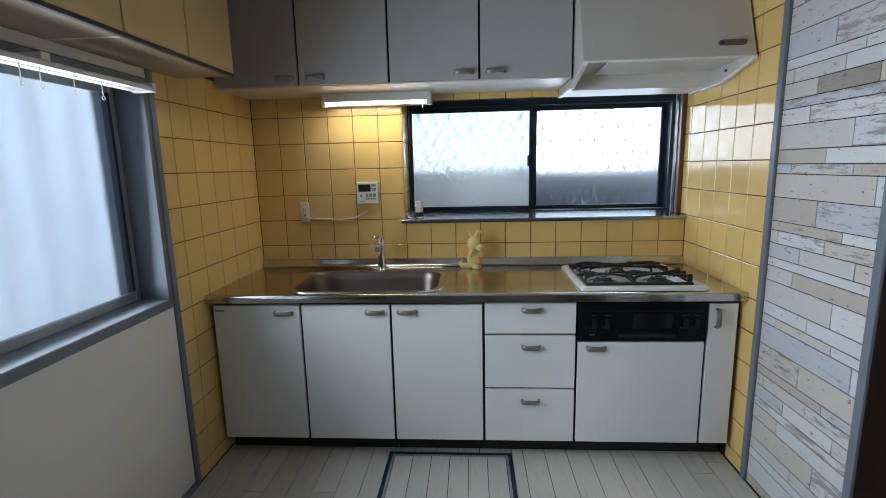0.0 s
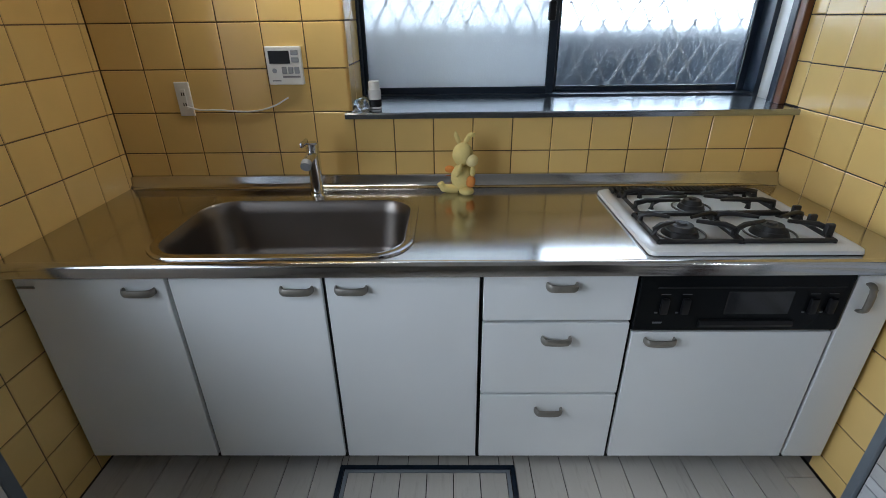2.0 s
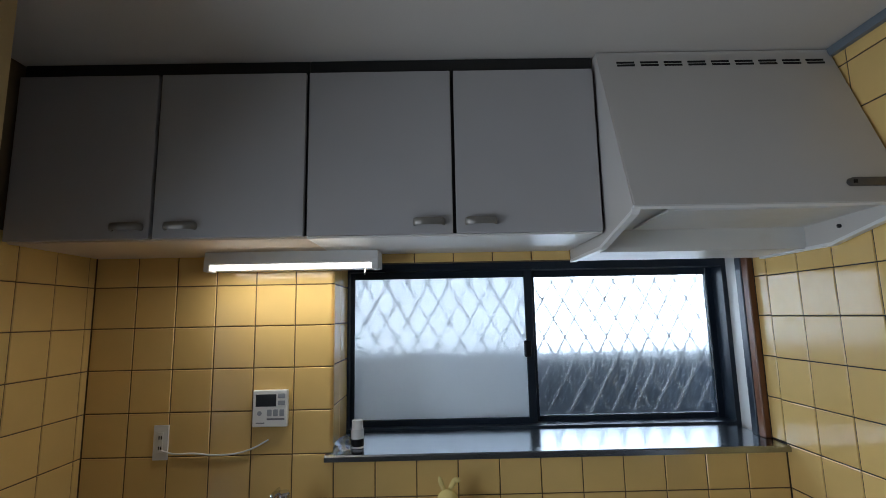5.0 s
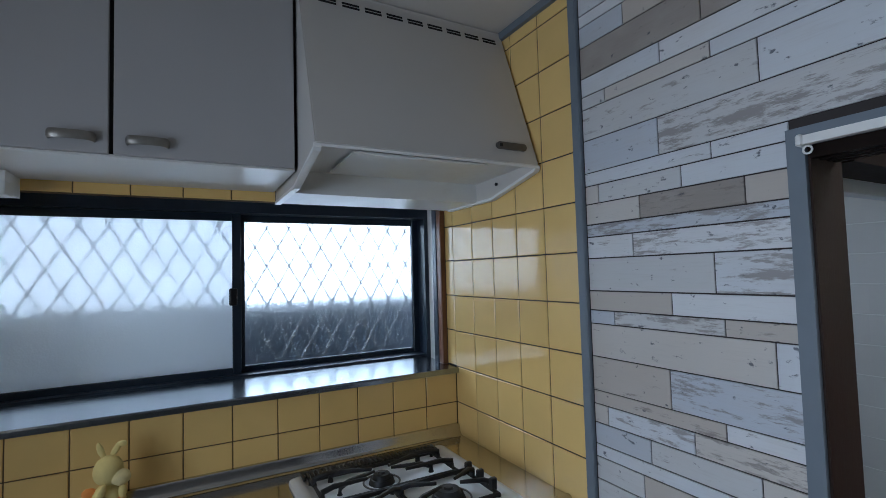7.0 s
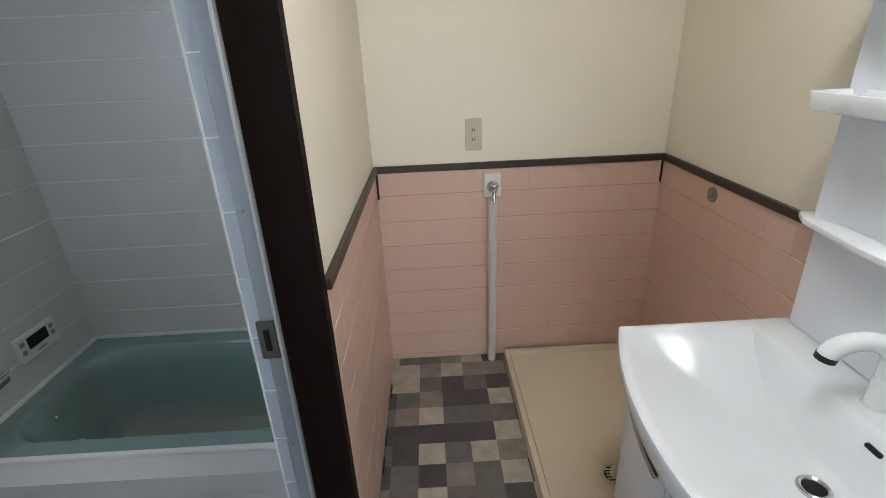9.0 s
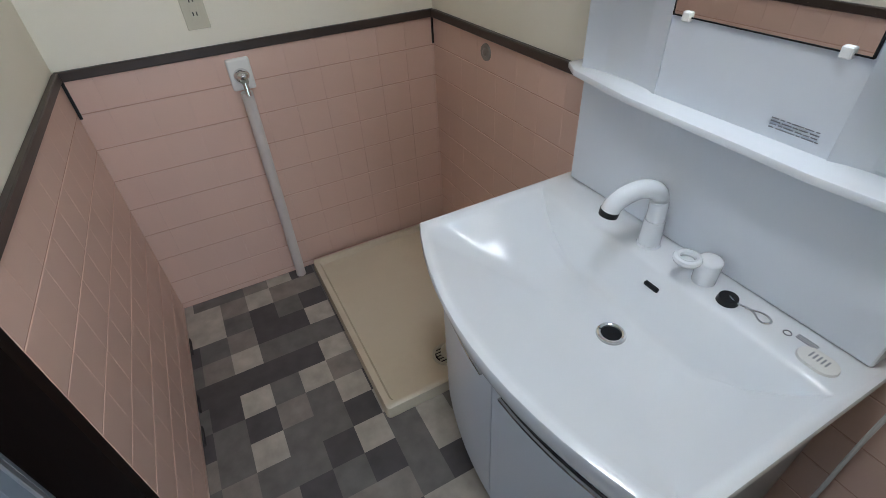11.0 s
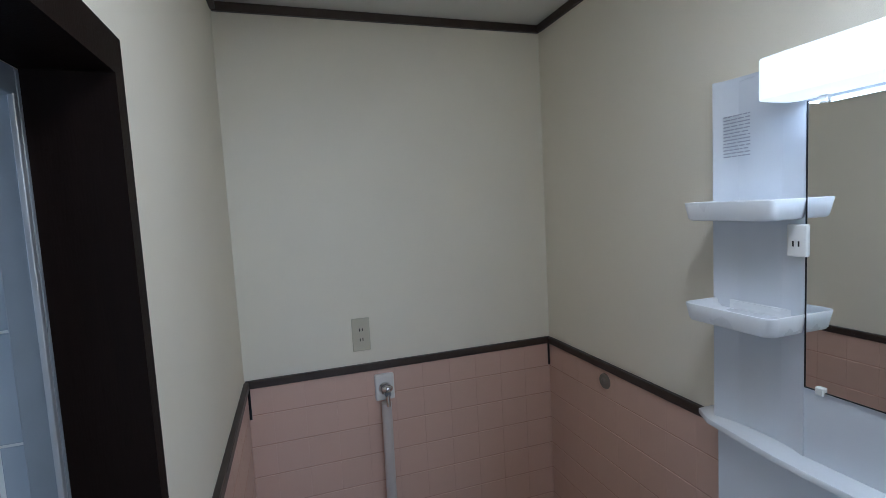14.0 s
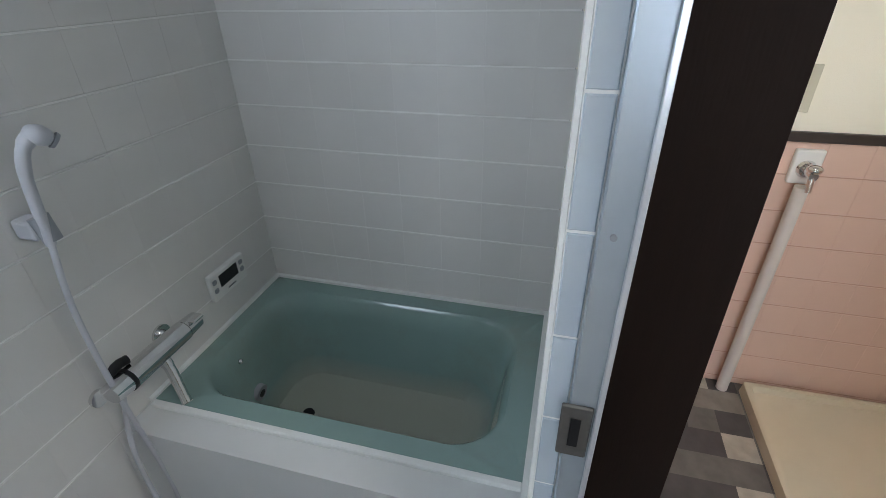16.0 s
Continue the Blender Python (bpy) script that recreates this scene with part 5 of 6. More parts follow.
def printed_lines(x0, x1, y, z0, z1, rows, seed, gap=0.5, bits=4):
    """Unreadable print as plain bars."""
    rg = random.Random(seed)
    bm = bmesh.new()
    h = (z0 - z1) / rows
    for i in range(rows):
        z = z0 - h * i
        x = x1
        while x > x0 + 0.004:
            w = min(rg.uniform(0.006, 0.022), x - x0)
            box(x - w, x, y, y + 0.0006, z - h * gap, z, bm=bm)
            x -= w + rg.uniform(0.001, 0.004)
    return bm


def sticker(name, x0, x1, y, z0, z1, rows, seed, label, backing=True):
    t = thing(name, ((x0 + x1) / 2, y, z1), label, "label")
    if backing:
        part("paper", box(x0 - 0.003, x1 + 0.003, y - 0.0008, y, z1 - 0.003, z0 + 0.003), plastic_white, t)
    part("print", printed_lines(x0, x1, y + 0.0002, z0, z1, rows, seed, 0.36), ink if name == "notice_strip" else ink_pale, t)
    return t


sticker("care_label", 2.300, 2.372, MY + 0.0035, 1.840, 1.735, 13, 3, "small blue printed care notice on the white column", False)
sticker("warning_label", 1.610, 1.642, MY + 0.003, 1.835, 1.760, 8, 5, "printed warning label on the white column")
sticker("warning_label", 1.610, 1.642, MY + 0.003, 1.752, 1.690, 7, 7, "printed warning label on the white column")
sticker("notice_strip", 1.835, 1.920, MY + 0.0045, 1.100, 1.078, 4, 9, "narrow printed notice below the mirror", False)

wc = thing("lamp_cord", (1.56, 0.18, 0.3), "white electric cord hanging beside the vanity", "cord")
part("cord", tube([(1.575, 0.19, 1.02), (1.545, 0.20, 1.0), (1.54, 0.19, 0.9), (1.55, 0.175, 0.6), (1.54, 0.175, 0.3), (1.555, 0.18, 0.02)], 0.0045, 8, smooth_steps=2), plastic_white, wc, smooth=True)
part("plug", box(1.555, 1.59, WS + 0.001, 0.20, 1.005, 1.045, 0.004), plastic_black, wc)

# ---- bathroom ----
TX0, TZ = 2.500, 0.305
tb = thing("bathtub", (2.87, 2.25, BF), "pale green built-in acrylic bathtub", "bathtub")


def q(x0, x1, y0, y1, r, z):
    return ring(x0, x1, y0, y1, r, z, 8)


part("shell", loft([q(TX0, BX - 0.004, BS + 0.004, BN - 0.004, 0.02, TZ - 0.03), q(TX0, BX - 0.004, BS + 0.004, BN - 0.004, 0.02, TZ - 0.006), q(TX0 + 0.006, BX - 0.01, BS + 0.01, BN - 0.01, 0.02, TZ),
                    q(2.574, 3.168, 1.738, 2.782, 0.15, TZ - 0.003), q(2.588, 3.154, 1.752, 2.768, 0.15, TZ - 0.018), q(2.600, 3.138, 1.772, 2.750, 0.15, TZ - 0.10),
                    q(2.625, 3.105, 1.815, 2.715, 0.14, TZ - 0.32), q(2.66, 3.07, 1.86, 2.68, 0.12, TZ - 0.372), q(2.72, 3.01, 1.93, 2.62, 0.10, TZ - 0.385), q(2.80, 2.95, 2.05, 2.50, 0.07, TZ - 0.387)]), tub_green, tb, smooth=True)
part("inlet", cyl((2.820, 2.745, 0.04), (2.820, 2.712, 0.035), 0.036, 0.034, 24), plastic_grey, tb, "grey circulation inlet", True)
part("inlet_hole", cyl((2.820, 2.713, 0.035), (2.820, 2.710, 0.0345), 0.016, n=16), plastic_black, tb)
part("chain_stud", ball((2.80, 2.752, 0.215), 0.011), chrome, tb, smooth=True)
part("drain_plug", cyl((2.86, 2.55, -0.084), (2.86, 2.55, -0.074), 0.026, 0.022, 20), plastic_black, tb, smooth=True)
structure("trim_tub_caulk", merge((BX - 0.016, BX, BS, BN, TZ - 0.006, TZ + 0.010), (TX0, BX - 0.016, BN - 0.016, BN, TZ - 0.006, TZ + 0.010), (2.40, BX - 0.016, BS, BS + 0.016, TZ - 0.006, TZ + 0.010)), caulk, "white sealant round the bathtub", "trim")
structure("wall_tub_front", merge((2.395, TX0, BS, BN, BF, TZ - 0.012)), tub_ledge, "white ledge in front of the bathtub", "ledge")
structure("trim_tub_front", box(TX0 - 0.014, TX0 + 0.008, BS + 0.016, BN - 0.016, TZ - 0.014, TZ + 0.003, 0.003), caulk, "white sealant line on the ledge", "trim")

rc = thing("bath_remote", (2.95, BN, 0.49), "white wall remote with dark display above the bathtub", "remote")
part("case", box(2.852, 3.046, BN - 0.022, BN, 0.437, 0.545, 0.006, 2), plastic_white, rc)
part("display", box(2.895, 2.998, BN - 0.0235, BN - 0.0215, 0.478, 0.528, 0.001), plastic_black, rc)
for x, z in ((2.870, 0.515), (2.870, 0.480), (3.020, 0.515), (3.020, 0.485)):
    part("button", box(x - 0.010, x + 0.010, BN - 0.025, BN - 0.0215, z - 0.009, z + 0.009, 0.003), plastic_grey, rc)
part("lettering", merge((2.93, 2.975, BN - 0.0228, BN - 0.0215, 0.453, 0.459)), ink, rc)

mx = thing("shower_mixer", (2.5, 2.78, 0.45), "chrome thermostatic bath mixer on the tiled wall", "tap")
part("body", cyl((2.425, 2.775, 0.492), (2.640, 2.775, 0.492), 0.036, 0.034, n=28), chrome, mx, smooth=True)
part("handle", cyl((2.643, 2.775, 0.492), (2.700, 2.775, 0.492), 0.032, 0.028, 22), chrome, mx, smooth=True)
part("lever", box(2.655, 2.700, 2.735, 2.775, 0.512, 0.524, 0.004), chrome, mx)
part("collar", cyl((2.414, 2.775, 0.492), (2.426, 2.775, 0.492), 0.0365, n=28), plastic_black, mx, "black collar", True)
part("dial", cyl((2.362, 2.775, 0.492), (2.414, 2.775, 0.492), 0.031, 0.034, 22), chrome, mx, "", True)
part("dial_guard", tube([(2.40, 2.80, 0.525), (2.42, 2.79, 0.545), (2.45, 2.785, 0.540)], 0.014, 10, smooth_steps=1), plastic_black, mx, "black guard", True)
for x in (2.45, 2.62):
    part("wall_leg", tube([(x, 2.85, 0.478), (x, 2.81, 0.478), (x, 2.78, 0.488)], 0.017, 12), chrome, mx, smooth=True)
    part("flange", cyl((x, 2.85, 0.478), (x, 2.842, 0.478), 0.034, n=24), chrome, mx, smooth=True)
part("flange", cyl((2.372, 2.85, 0.452), (2.372, 2.838, 0.452), 0.026, n=24), chrome, mx, smooth=True)
part("spout", tube([(2.535, 2.765, 0.468), (2.532, 2.750, 0.440), (2.520, 2.728, 0.390), (2.508, 2.708, 0.350), (2.504, 2.700, 0.332)], [0.018, 0.016, 0.015, 0.0155, 0.018], 14, smooth_steps=2), chrome, mx, smooth=True)

sh = thing("hand_shower", (2.42, 2.79, 0.99), "white hand shower on a wall holder with hose", "shower")
part("holder", box(2.385, 2.430, 2.79, 2.85, 0.955, 1.005, 0.008, 2), shower_shaded, sh)
part("holder_clip", cyl((2.41, 2.775, 0.95), (2.41, 2.790, 1.01), 0.020, 0.022, 18), plastic_grey, sh, "grey holder clip", True)
part("grip", tube([(2.398, 2.770, 0.945), (2.408, 2.775, 1.03), (2.416, 2.775, 1.11), (2.428, 2.765, 1.165), (2.450, 2.750, 1.190)], [0.011, 0.0125, 0.014, 0.017, 0.020], 14, smooth_steps=2), shower_shaded, sh, smooth=True)
part("head", ball((2.458, 2.744, 1.186), 0.026, (1.15, 1.0, 0.85), rot=Matrix.Rotation(radians(40), 4, "Y")), shower_shaded, sh, smooth=True)
part("face", cyl((2.474, 2.732, 1.172), (2.479, 2.729, 1.167), 0.019, 0.017, 20), plastic_grey, sh, smooth=True)
part("hose", tube([(2.398, 2.770, 0.945), (2.375, 2.770, 0.80), (2.372, 2.768, 0.60), (2.378, 2.765, 0.40), (2.392, 2.765, 0.20), (2.398, 2.760, 0.02), (2.375, 2.755, -0.085), (2.345, 2.765, -0.06), (2.340, 2.775, 0.12), (2.352, 2.780, 0.30), (2.395, 2.778, 0.465)], 0.0075, 10, smooth_steps=3), shower_shaded, sh, smooth=True)
# no such fixture is known here; added out of view to brighten the washroom
wl = thing("added_ceiling_lamp", (1.80, 0.85, ZW), "round white ceiling lamp, added out of view to light the washroom", "lamp")
part("base", cyl((1.80, 0.85, ZW), (1.80, 0.85, ZW - 0.02), 0.16, n=32), plastic_white, wl, smooth=True)
part("shade", cyl((1.80, 0.85, ZW - 0.02), (1.80, 0.85, ZW - 0.06), 0.15, 0.13, 32), added_lamp_glow, wl, "glowing shade of the added lamp", True)
bl2 = thing("bath_lamp", (BX, 2.07, 2.14), "white round wall lamp in the bathroom", "lamp")
part("base", cyl((BX - 0.001, 2.07, 2.14), (BX - 0.03, 2.07, 2.14), 0.075, n=28), plastic_white, bl2, smooth=True)
part("globe", ball((BX - 0.05, 2.07, 2.14), 0.082, (0.8, 1, 1)), plastic_white, bl2, smooth=True)

WET |= set(scene.objects) - BEFORE

# ---- small things in the kitchen ----
wall_outlet("wall_outlet", (-0.951, YB, 1.170), "y", 0.052, 0.118, plastic_white, "white wall outlet on yellow tiles", 2, -1)
rm = thing("water_heater_remote", (-0.567, YB, 1.219), "white water heater remote with dark display on the tiles", "remote")
part("case", box(-0.629, -0.505, YB - 0.018, YB, 1.217, 1.343, 0.004, 2), plastic_white, rm)
part("display", box(-0.618, -0.545, YB - 0.0195, YB - 0.0175, 1.287, 1.329, 0.001), plastic_black, rm)
for x, z in ((-0.527, 1.323), (-0.527, 1.299)):
    part("button", box(x - 0.013, x + 0.013, YB - 0.020, YB - 0.0175, z - 0.008, z + 0.008, 0.002), plastic_grey, rm)
for k in range(3):
    part("button", box(-0.577 + k * 0.022, -0.560 + k * 0.022, YB - 0.020, YB - 0.0175, 1.254, 1.277, 0.002), plastic_grey, rm)
part("button", cyl((-0.603, YB - 0.0175, 1.264), (-0.603, YB - 0.020, 1.264), 0.008, n=16), plastic_grey, rm, smooth=True)
part("lettering", merge((-0.615, -0.585, YB - 0.0188, YB - 0.0175, 1.229, 1.233), (-0.577, -0.515, YB - 0.0188, YB - 0.0175, 1.241, 1.247)), ink, rm)
cd = thing("thin_cable", (-0.75, YB, 1.109), "thin white cable along the yellow tiles", "cable")
part("cable", tube([(-0.945, YB - 0.012, 1.144), (-0.90, YB - 0.006, 1.129), (-0.84, YB - 0.006, 1.133), (-0.78, YB - 0.006, 1.125), (-0.70, YB - 0.006, 1.124), (-0.63, YB - 0.006, 1.141), (-0.573, YB - 0.006, 1.172)], 0.003, 8, smooth_steps=2), plastic_white, cd, smooth=True)


def plush_toy(x, y, z, s=1.18):
    """A small sitting plush, joined in one mesh: yellow cloth, pale muzzle, orange patch."""
    bm = bmesh.new()

    def b(dx, dy, dz, r, sc, rot=None, m=0):
        n0 = len(bm.faces)
        ball((x + dx * s, y + dy * s, z + dz * s), r * s, sc, bm, rot=rot)
        bm.faces.ensure_lookup_table()
        for f in bm.faces[n0:]:
            f.material_index = m

    b(0.000, 0, 0.046, 0.036, (1.0, 0.85, 1.28))
    b(0.000, -0.004, 0.120, 0.032, (1.0, 0.9, 1.12))
    b(0.026, -0.018, 0.104, 0.021, (1.0, 0.9, 0.9), None, 1)
    b(-0.016, 0.004, 0.166, 0.0095, (0.75, 0.6, 2.4), Matrix.Rotation(radians(-18), 4, "Y"))
    b(0.014, 0.004, 0.166, 0.0095, (0.8, 0.6, 2.2), Matrix.Rotation(radians(30), 4, "Y"))
    b(0.028, 0.0, 0.178, 0.008, (1.2, 0.6, 0.9))
    b(-0.012, -0.032, 0.078, 0.011, (0.8, 0.9, 2.0), Matrix.Rotation(radians(20), 4, "Y"))
    b(0.030, -0.022, 0.072, 0.010, (0.9, 0.9, 1.8))
    b(0.012, -0.026, 0.010, 0.016, (1.5, 1.1, 0.8))
    b(0.024, -0.024, 0.040, 0.017, (0.9, 0.75, 1.1), None, 2)
    b(-0.040, 0.010, 0.070, 0.013, (1.2, 0.7, 0.9), None, 2)
    n0 = len(bm.faces)
    tube([(x - 0.015 * s, y - 0.005, z + 0.014), (x - 0.045 * s, y - 0.008, z + 0.014), (x - 0.062 * s, y - 0.012, z + 0.020), (x - 0.070 * s, y - 0.014, z + 0.040)], [0.017, 0.016, 0.013, 0.008], 10, bm=bm, smooth_steps=2)
    for v in bm.verts:
        v.co += Vector(noise.noise_vector(v.co * 60)) * 0.0012
    return bm


toy = solid("plush_toy", plush_toy(0.054, 2.642, 0.842), plush, "small yellow plush toy sitting on the worktop", "toy", True)
toy.data.materials.append(plush_pale)
toy.data.materials.append(orange_felt)

bo = thing("small_bottle", (-0.272, 2.80, 1.121), "small white plastic bottle with a dark printed label", "bottle")
part("body", cyl((-0.272, 2.80, 1.121), (-0.272, 2.80, 1.187), 0.024, n=24), enamel_white, bo, smooth=True)
part("label", cyl((-0.272, 2.80, 1.128), (-0.272, 2.80, 1.154), 0.0244, n=24, caps=False), plastic_black, bo, "dark label band", True)
part("cap", cyl((-0.272, 2.80, 1.187), (-0.272, 2.80, 1.218), 0.021, 0.020, 24), plastic_white, bo, "", True)


def crumpled(x, y, z, r):
    bm = bmesh.new()
    bmesh.ops.create_icosphere(bm, subdivisions=3, radius=r, matrix=Matrix.Translation((x, y, z)))
    for v in bm.verts:
        d = v.co - Vector((x, y, z))
        v.co += d * (noise.noise(v.co * 45) * 0.9)
        v.co.z = max(z - r * 0.5, z + (v.co.z - z) * 0.75)
    return bm


solid("plastic_wrap", crumpled(-0.318, 2.785, 1.138, 0.032), clear_plastic, "crumpled clear plastic wrap on the sill", "wrap")

cr = thing("door_curtain_rail", (1.23, 1.13, 1.72), "white curtain rail across the head of the doorway", "curtain rail")
part("track", extrude_outline([(XE - 0.036, 1.734), (XE - 0.019, 1.734), (XE - 0.019, 1.750), (XE - 0.036, 1.750)], "Y", 0.81, 1.398), plastic_white, cr)
part("end_cap", box(XE - 0.039, XE - 0.018, 1.392, 1.404, 1.731, 1.753, 0.003), plastic_white, cr)
part("hook", torus((XE - 0.027, 1.389, 1.724), 0.007, 0.002, "X", 14, 6), plastic_white, cr, smooth=True)


# ---- pieces: tiles, planks ----
def tile_mesh(name, axis, w, h, material, bevel=0.002, t=0.005, side=None):
    """A glazed tile with eased edges, facing out along the axis; its middle is the origin and its face at 0."""
    bm = bmesh.new()
    a, b = w / 2, h / 2
    back = [(-a, -b), (a, -b), (a, b), (-a, b)]
    rows = [(0.0, -t), (0.0, -bevel), (bevel, 0.0)]
    rings = []
    for inset, d in rows:
        pts = [(math.copysign(abs(u) - (inset if side is None else min(inset, side)), u), math.copysign(abs(v) - inset, v)) for u, v in back]
        rings.append([{"y": (u, -d, v), "x": (-d, u, v), "-x": (d, u, v), "-y": (u, d, v), "z": (u, v, d)}[axis] for u, v in pts])
    bm = loft(rings)
    me = bpy.data.meshes.new(name)
    bm.to_mesh(me)
    bm.free()
    me.materials.append(material)
    return me


def lay_tiles(parent, name, axis, at, us, zs, material, gap, skip=lambda u0, u1, z0, z1: False, bevel=0.002, gap_u=None, side=None):
    """One object for each tile between the joint lines us and zs."""
    cache = {}
    for u0, u1 in zip(us, us[1:]):
        for z0, z1 in zip(zs, zs[1:]):
            if skip(u0, u1, z0, z1) or u1 - u0 < 0.012 or z1 - z0 < 0.012:
                continue
            key = (round(u1 - u0, 4), round(z1 - z0, 4))
            if key not in cache:
                cache[key] = tile_mesh(name, axis, key[0] - (gap if gap_u is None else gap_u), key[1] - gap, material, bevel, 0.005, side)
            ob = new(name, cache[key])
            c, z = (u0 + u1) / 2, (z0 + z1) / 2
            ob.location = (c, at, z) if axis in ("y", "-y") else (at, c, z)
            ob.parent = parent
            BASE[ob] = Vector((0, 0, 0))


def lines(start, step, n, lo, hi):
    v = [start + step * i for i in range(n)]
    return [lo] + [a for a in v if lo + 0.01 < a < hi - 0.01] + [hi]


zl = lines(0.9705 - 0.1495 * 8, 0.1495, 20, 0.0, ZC)
ub = lines(-1.368, 0.1462, 22, XW, XE)
lay_tiles(wall_back, "tile", "y", YB, ub, [z for z in zl if z > 0.8 and z < 2.0], tile_yellow, 0.0036,
          lambda u0, u1, z0, z1: u1 > -0.335 and z1 > 1.14 and z0 < 1.84)
strip = [-0.3446 + 0.1462 * i for i in range(12)]
lay_tiles(wall_back, "tile", "y", YB, strip[:-1] + [XE], [1.790, 1.838], tile_yellow, 0.0036)
lay_tiles(wall_back, "tile", "y", YB, [-0.362, -0.3446], [1.120, 1.2695, 1.419, 1.5685, 1.718, 1.79], tile_yellow, 0.0036)
ul = lines(1.970, 0.1465, 8, 1.869, YB)
lay_tiles(wall_left, "tile", "-x", XW, ul, [z for z in zl if z < 1.90], tile_yellow, 0.0036, lambda u0, u1, z0, z1: u0 > 2.13 and z1 < 0.80)
lay_tiles(wall_right, "tile", "x", XE, lines(2.1405, 0.1465, 8, 1.989, YB), zl, tile_yellow, 0.0036, lambda u0, u1, z0, z1: u0 > 2.13 and z1 < 0.80)
reveal = [1.122 + 0.1495 * i for i in range(5)] + [1.836]
lay_tiles(wall_right, "tile", "x", XE, [YB, 2.806], reveal, tile_yellow, 0.0036)
lay_tiles(wall_back, "tile", "-x", -0.357, [2.745, 2.89, 3.03], reveal, tile_yellow, 0.004)

PK = [0.059, 0.035, 0.061, 0.091, 0.0545, 0.0375, 0.092, 0.0945, 0.0375, 0.052]
JT = [(1.775, 1.516), (1.408,), (1.800,), (1.589,), (1.697,), (1.871, 1.573), (1.476,), (1.712,), (1.583,), (1.657, 1.908)]
PERIOD_Y, PERIOD_Z = 0.92, sum(PK)
ztop = 1.703 + PERIOD_Z * 2
plank_cache = {}
zc = ztop
while zc > 0:
    for h, js in zip(PK, JT):
        z1, z0 = min(zc, ZC), max(zc - h, 0)
        zc -= h
        if z1 - z0 < 0.012:
            continue
        cuts = sorted({round(j - PERIOD_Y * k, 4) for j in js for k in range(-1, 4)} | {0.2, 1.956})
        cuts = [c for c in cuts if 0.2 <= c <= 1.956]
        for a, b in zip(cuts, cuts[1:]):
            spans = [(a, b)]
            if z0 < 1.765:
                spans = [(max(a, 1.429), b), (a, min(b, 0.800))]
            for s0, s1 in spans:
                if s1 - s0 < 0.015 or (s1 <= 0.79 and z0 < 1.0):
                    continue
                key = (round(s1 - s0, 3), round(z1 - z0, 3))
                if key not in plank_cache:
                    plank_cache[key] = tile_mesh("plank", "x", key[0] - 0.0028, key[1] - 0.0032, plank_wall, 0.0008, 0.004)
                ob = new("plank", plank_cache[key])
                ob.location = (XE, (s0 + s1) / 2, (z0 + z1) / 2)
                ob.parent = wall_right

# floor boards of the kitchen, in line with the room
hatch = (-0.385, 0.228, 1.52, 2.131)
floor_ob = bpy.data.objects["floor"]
board_cache = {}
bw = 0.108


def board(x0, x1, y0, y1):
    key = (round(x1 - x0, 3), round(y1 - y0, 3))
    if key[0] < 0.012 or key[1] < 0.012:
        return
    if key not in board_cache:
        board_cache[key] = tile_mesh("floor_board", "z", key[0] - 0.003, key[1] - 0.003, plank_floor, 0.001, 0.006)
    ob = new("floor_board", board_cache[key])
    ob.location = ((x0 + x1) / 2, (y0 + y1) / 2, 0.0)
    ob.parent = floor_ob


rg = random.Random(4)
x = -1.228
while x < 1.26:
    x1 = min(x + bw, 1.262)
    off = rg.uniform(-0.4, 0.4)
    ys = [-2.6] + [v for v in (-1.7 + off, -0.8 + off, 0.1 + off, 1.0 + off, 1.9 + off) if v < 2.1] + [2.19]
    for a, b in zip(ys, ys[1:]):
        if x1 <= hatch[0] or x >= hatch[1]:
            board(x, x1, a, b)
        else:
            for u0, u1 in ((x, min(x1, hatch[0])), (max(x, hatch[1]), x1)):
                if u1 > u0:
                    board(u0, u1, a, b)
            m0, m1 = max(x, hatch[0]), min(x1, hatch[1])
            if a < hatch[2]:
                board(m0, m1, a, min(b, hatch[2]))
            if b > hatch[3]:
                board(m0, m1, max(a, hatch[3]), b)
    x = x1
board(XE, 1.360, 0.831, 1.392)
ht = thing("floor_hatch", ((hatch[0] + hatch[1]) / 2, 1.82, 0), "underfloor storage hatch with dark double frame", "hatch")


def frame_ring(a, w, z1):
    x0, x1, y0, y1 = hatch[0] + a, hatch[1] - a, hatch[2] + a, hatch[3] - a
    return merge((x0, x1, y0, y0 + w, -0.006, z1), (x0, x1, y1 - w, y1, -0.006, z1), (x0, x0 + w, y0 + w, y1 - w, -0.006, z1), (x1 - w, x1, y0 + w, y1 - w, -0.006, z1))


part("outer_frame", frame_ring(0.0, 0.014, 0.003), black_frame, ht)
part("inner_frame", frame_ring(0.018, 0.012, 0.002), alu, ht)
for k in range(6):
    a = hatch[0] + 0.031 + k * (hatch[1] - hatch[0] - 0.062) / 6
    b = a + (hatch[1] - hatch[0] - 0.062) / 6
    part("board", box(a + 0.0015, b - 0.0015, hatch[2] + 0.031, hatch[3] - 0.031, -0.005, 0.001, 0.001), plank_floor, ht)

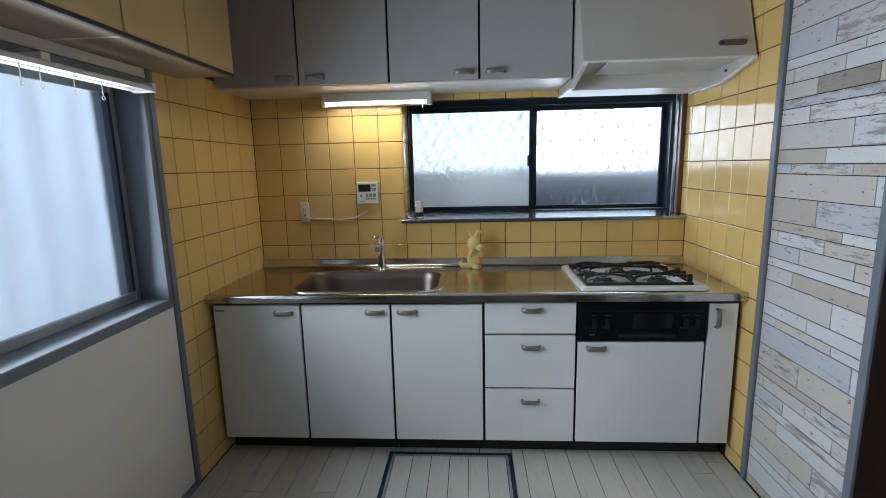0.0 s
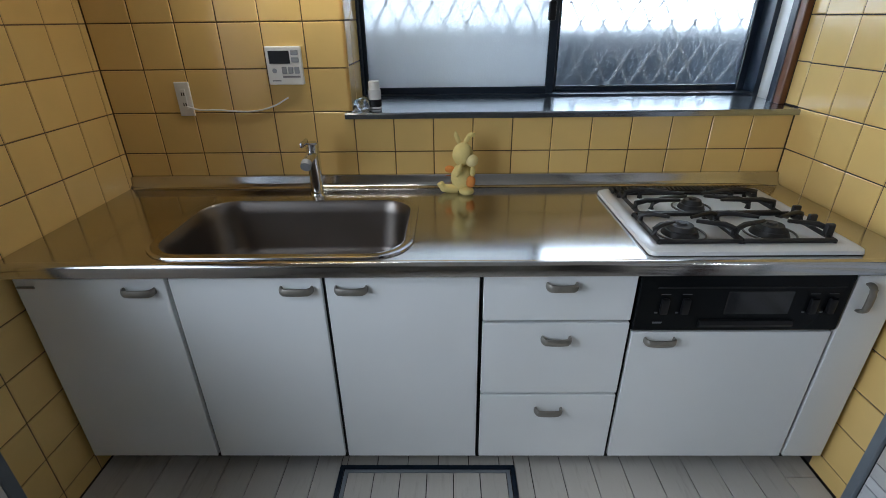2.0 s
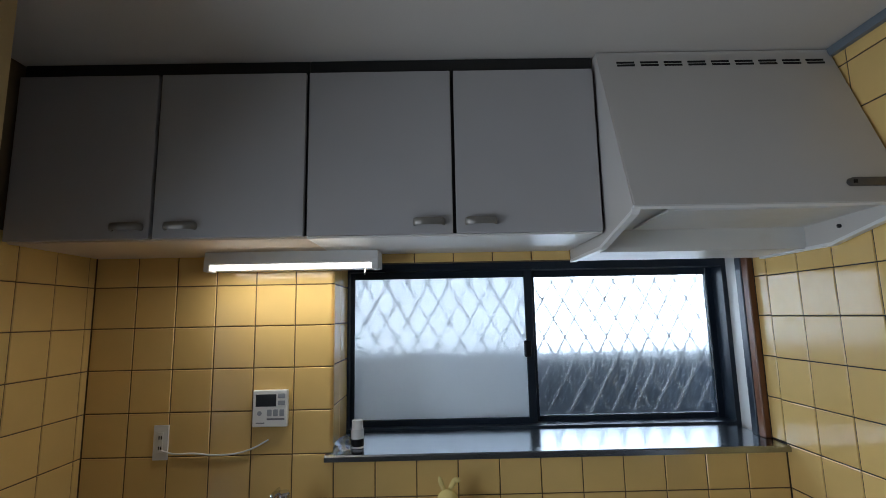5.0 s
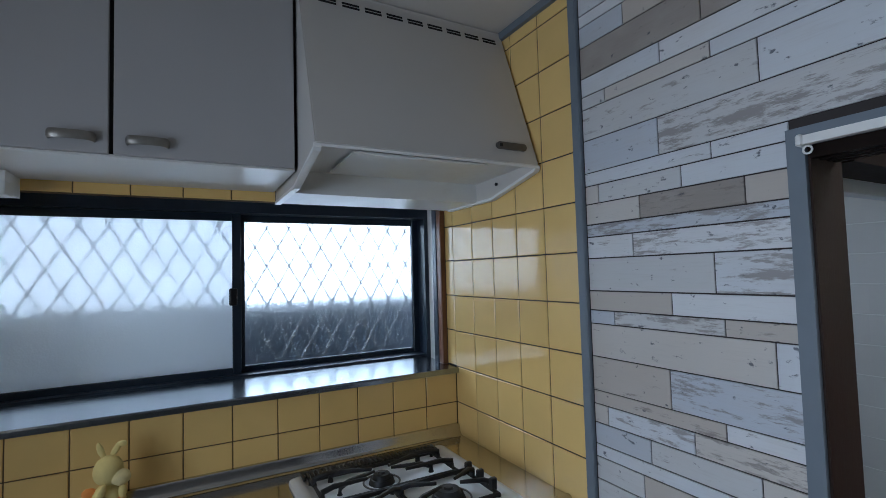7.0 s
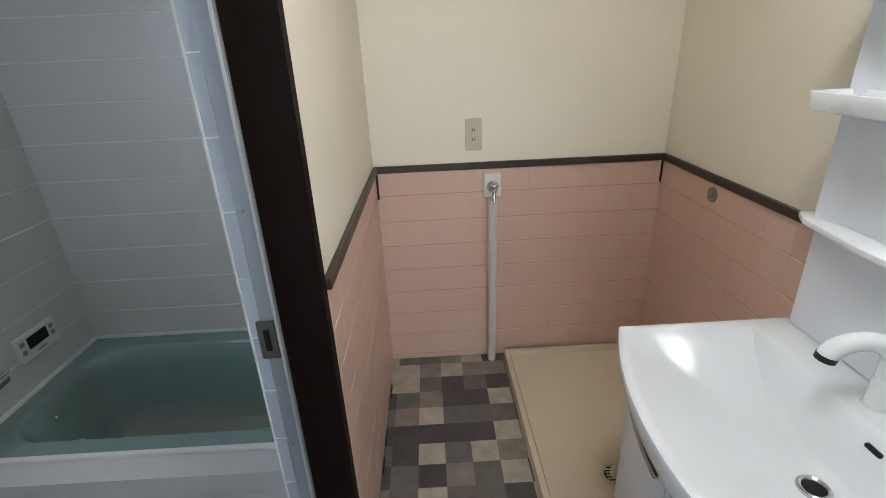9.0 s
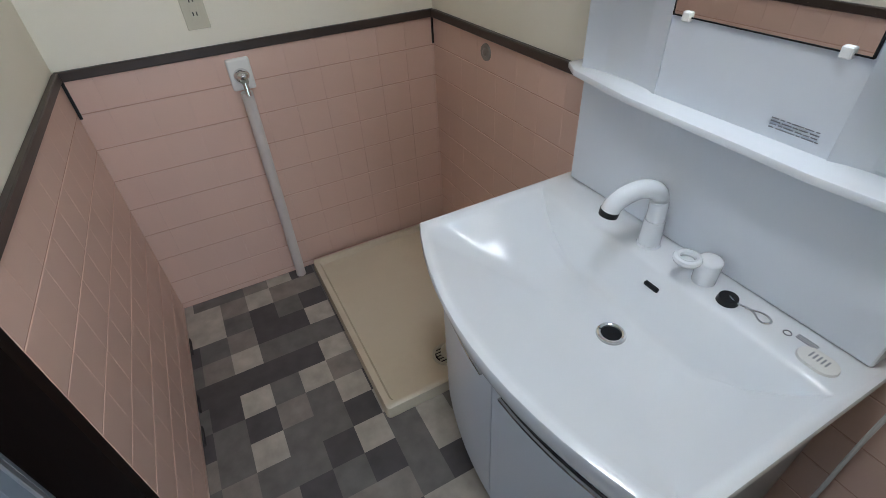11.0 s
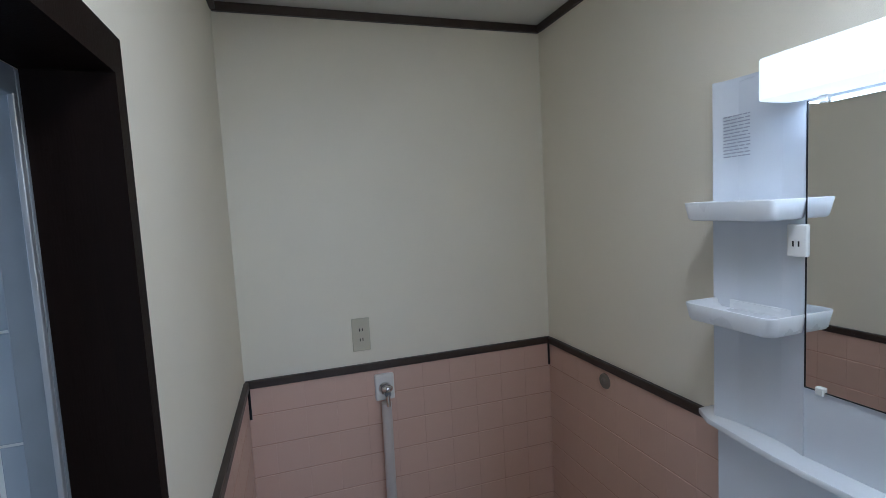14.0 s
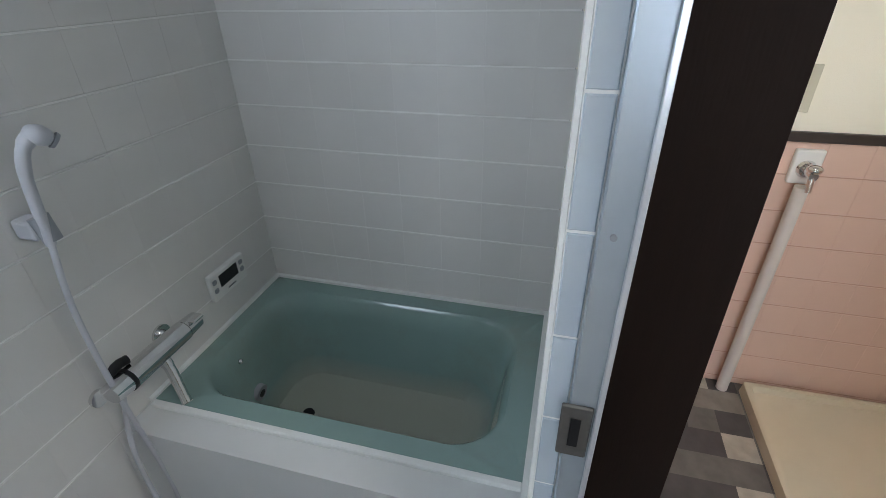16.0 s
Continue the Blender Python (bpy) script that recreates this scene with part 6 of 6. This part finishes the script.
# bathroom tiles and painted pink tiles
BEFORE = set(scene.objects)
zb = lines(0.291, 0.1545, 16, BF, 2.30)
lay_tiles(wall_bath_east, "tile", "x", BX, lines(1.769 - 0.1545, 0.1545, 12, BS, BN), [z for z in zb if z > 0.28], tile_white, 0.0050, bevel=0.0018, gap_u=0.0002, side=0.0001)
lay_tiles(wall_bath_north, "tile", "y", BN, lines(2.06, 0.1545, 12, 2.06, BX), zb, tile_white, 0.0050, bevel=0.0018, gap_u=0.0002, side=0.0001)
lay_tiles(wall_reveal, "tile", "x", 2.211, [1.604, 1.6385], lines(1.061 - 0.1535 * 8, 0.1535, 20, BF, 2.25), tile_blue, 0.004, bevel=0.0015)
zp = [0.0, 0.028, 0.153, 0.277, 0.401, 0.524, 0.648, 0.772, 0.898, 1.008]
east = structure("wall_pink_east", box(WX - 0.004, WX + 0.0025, WS, WN, 0, 1.010), grout_pink, "pink painted square tiles", "wall")
lay_tiles(east, "tile", "x", WX - 0.0055, lines(1.244 - 0.1215 * 9, 0.1215, 14, WS, WN), zp, tile_pink, 0.0034, bevel=0.0013, gap_u=0.0004, side=0.0003)
south = structure("wall_pink_south", box(1.43, WX - 0.006, WS - 0.0025, WS + 0.004, 0, 1.010), grout_pink, "pink painted square tiles", "wall")
lay_tiles(south, "tile", "-y", WS + 0.0055, lines(1.43, 0.1215, 20, 1.43, WX - 0.006), zp, tile_pink, 0.0034, bevel=0.0013, gap_u=0.0004, side=0.0003)
north = structure("wall_pink_north", box(2.240, WX - 0.006, WN - 0.004, WN + 0.0025, 0, 1.010), grout_pink, "pink painted square tiles", "wall")
lay_tiles(north, "tile", "y", WN - 0.0055, lines(2.240, 0.1215, 20, 2.240, WX - 0.006), zp, tile_pink, 0.0034, bevel=0.0013, gap_u=0.0004, side=0.0003)

cracks = structure("trim_corner_cracks", merge((WX - 0.012, WX - 0.004, WN - 0.016, WN - 0.007, 0.885, 1.004), (WX - 0.012, WX - 0.005, WS + 0.006, WS + 0.013, 0.905, 1.004)), plastic_black, "short dark open joints in the tile corners", "trim")

# dark open gaps where the floor sheet has shrunk from the wall
for x0, x1 in ((3.06, 3.14), (2.76, 2.83), (2.62, 2.69)):
    structure("floor_gap", box(x0, x1, 1.4435, 1.4480, 0.0005, 0.022, 0.001), plank_gap, "dark open gap at the foot of the wall", "gap")

WET |= set(scene.objects) - BEFORE
for ob in WET:
    if ob.parent is None:
        ob.location = ob.location * UNIT + UNIT_AT
        ob.scale = (UNIT, UNIT, UNIT)
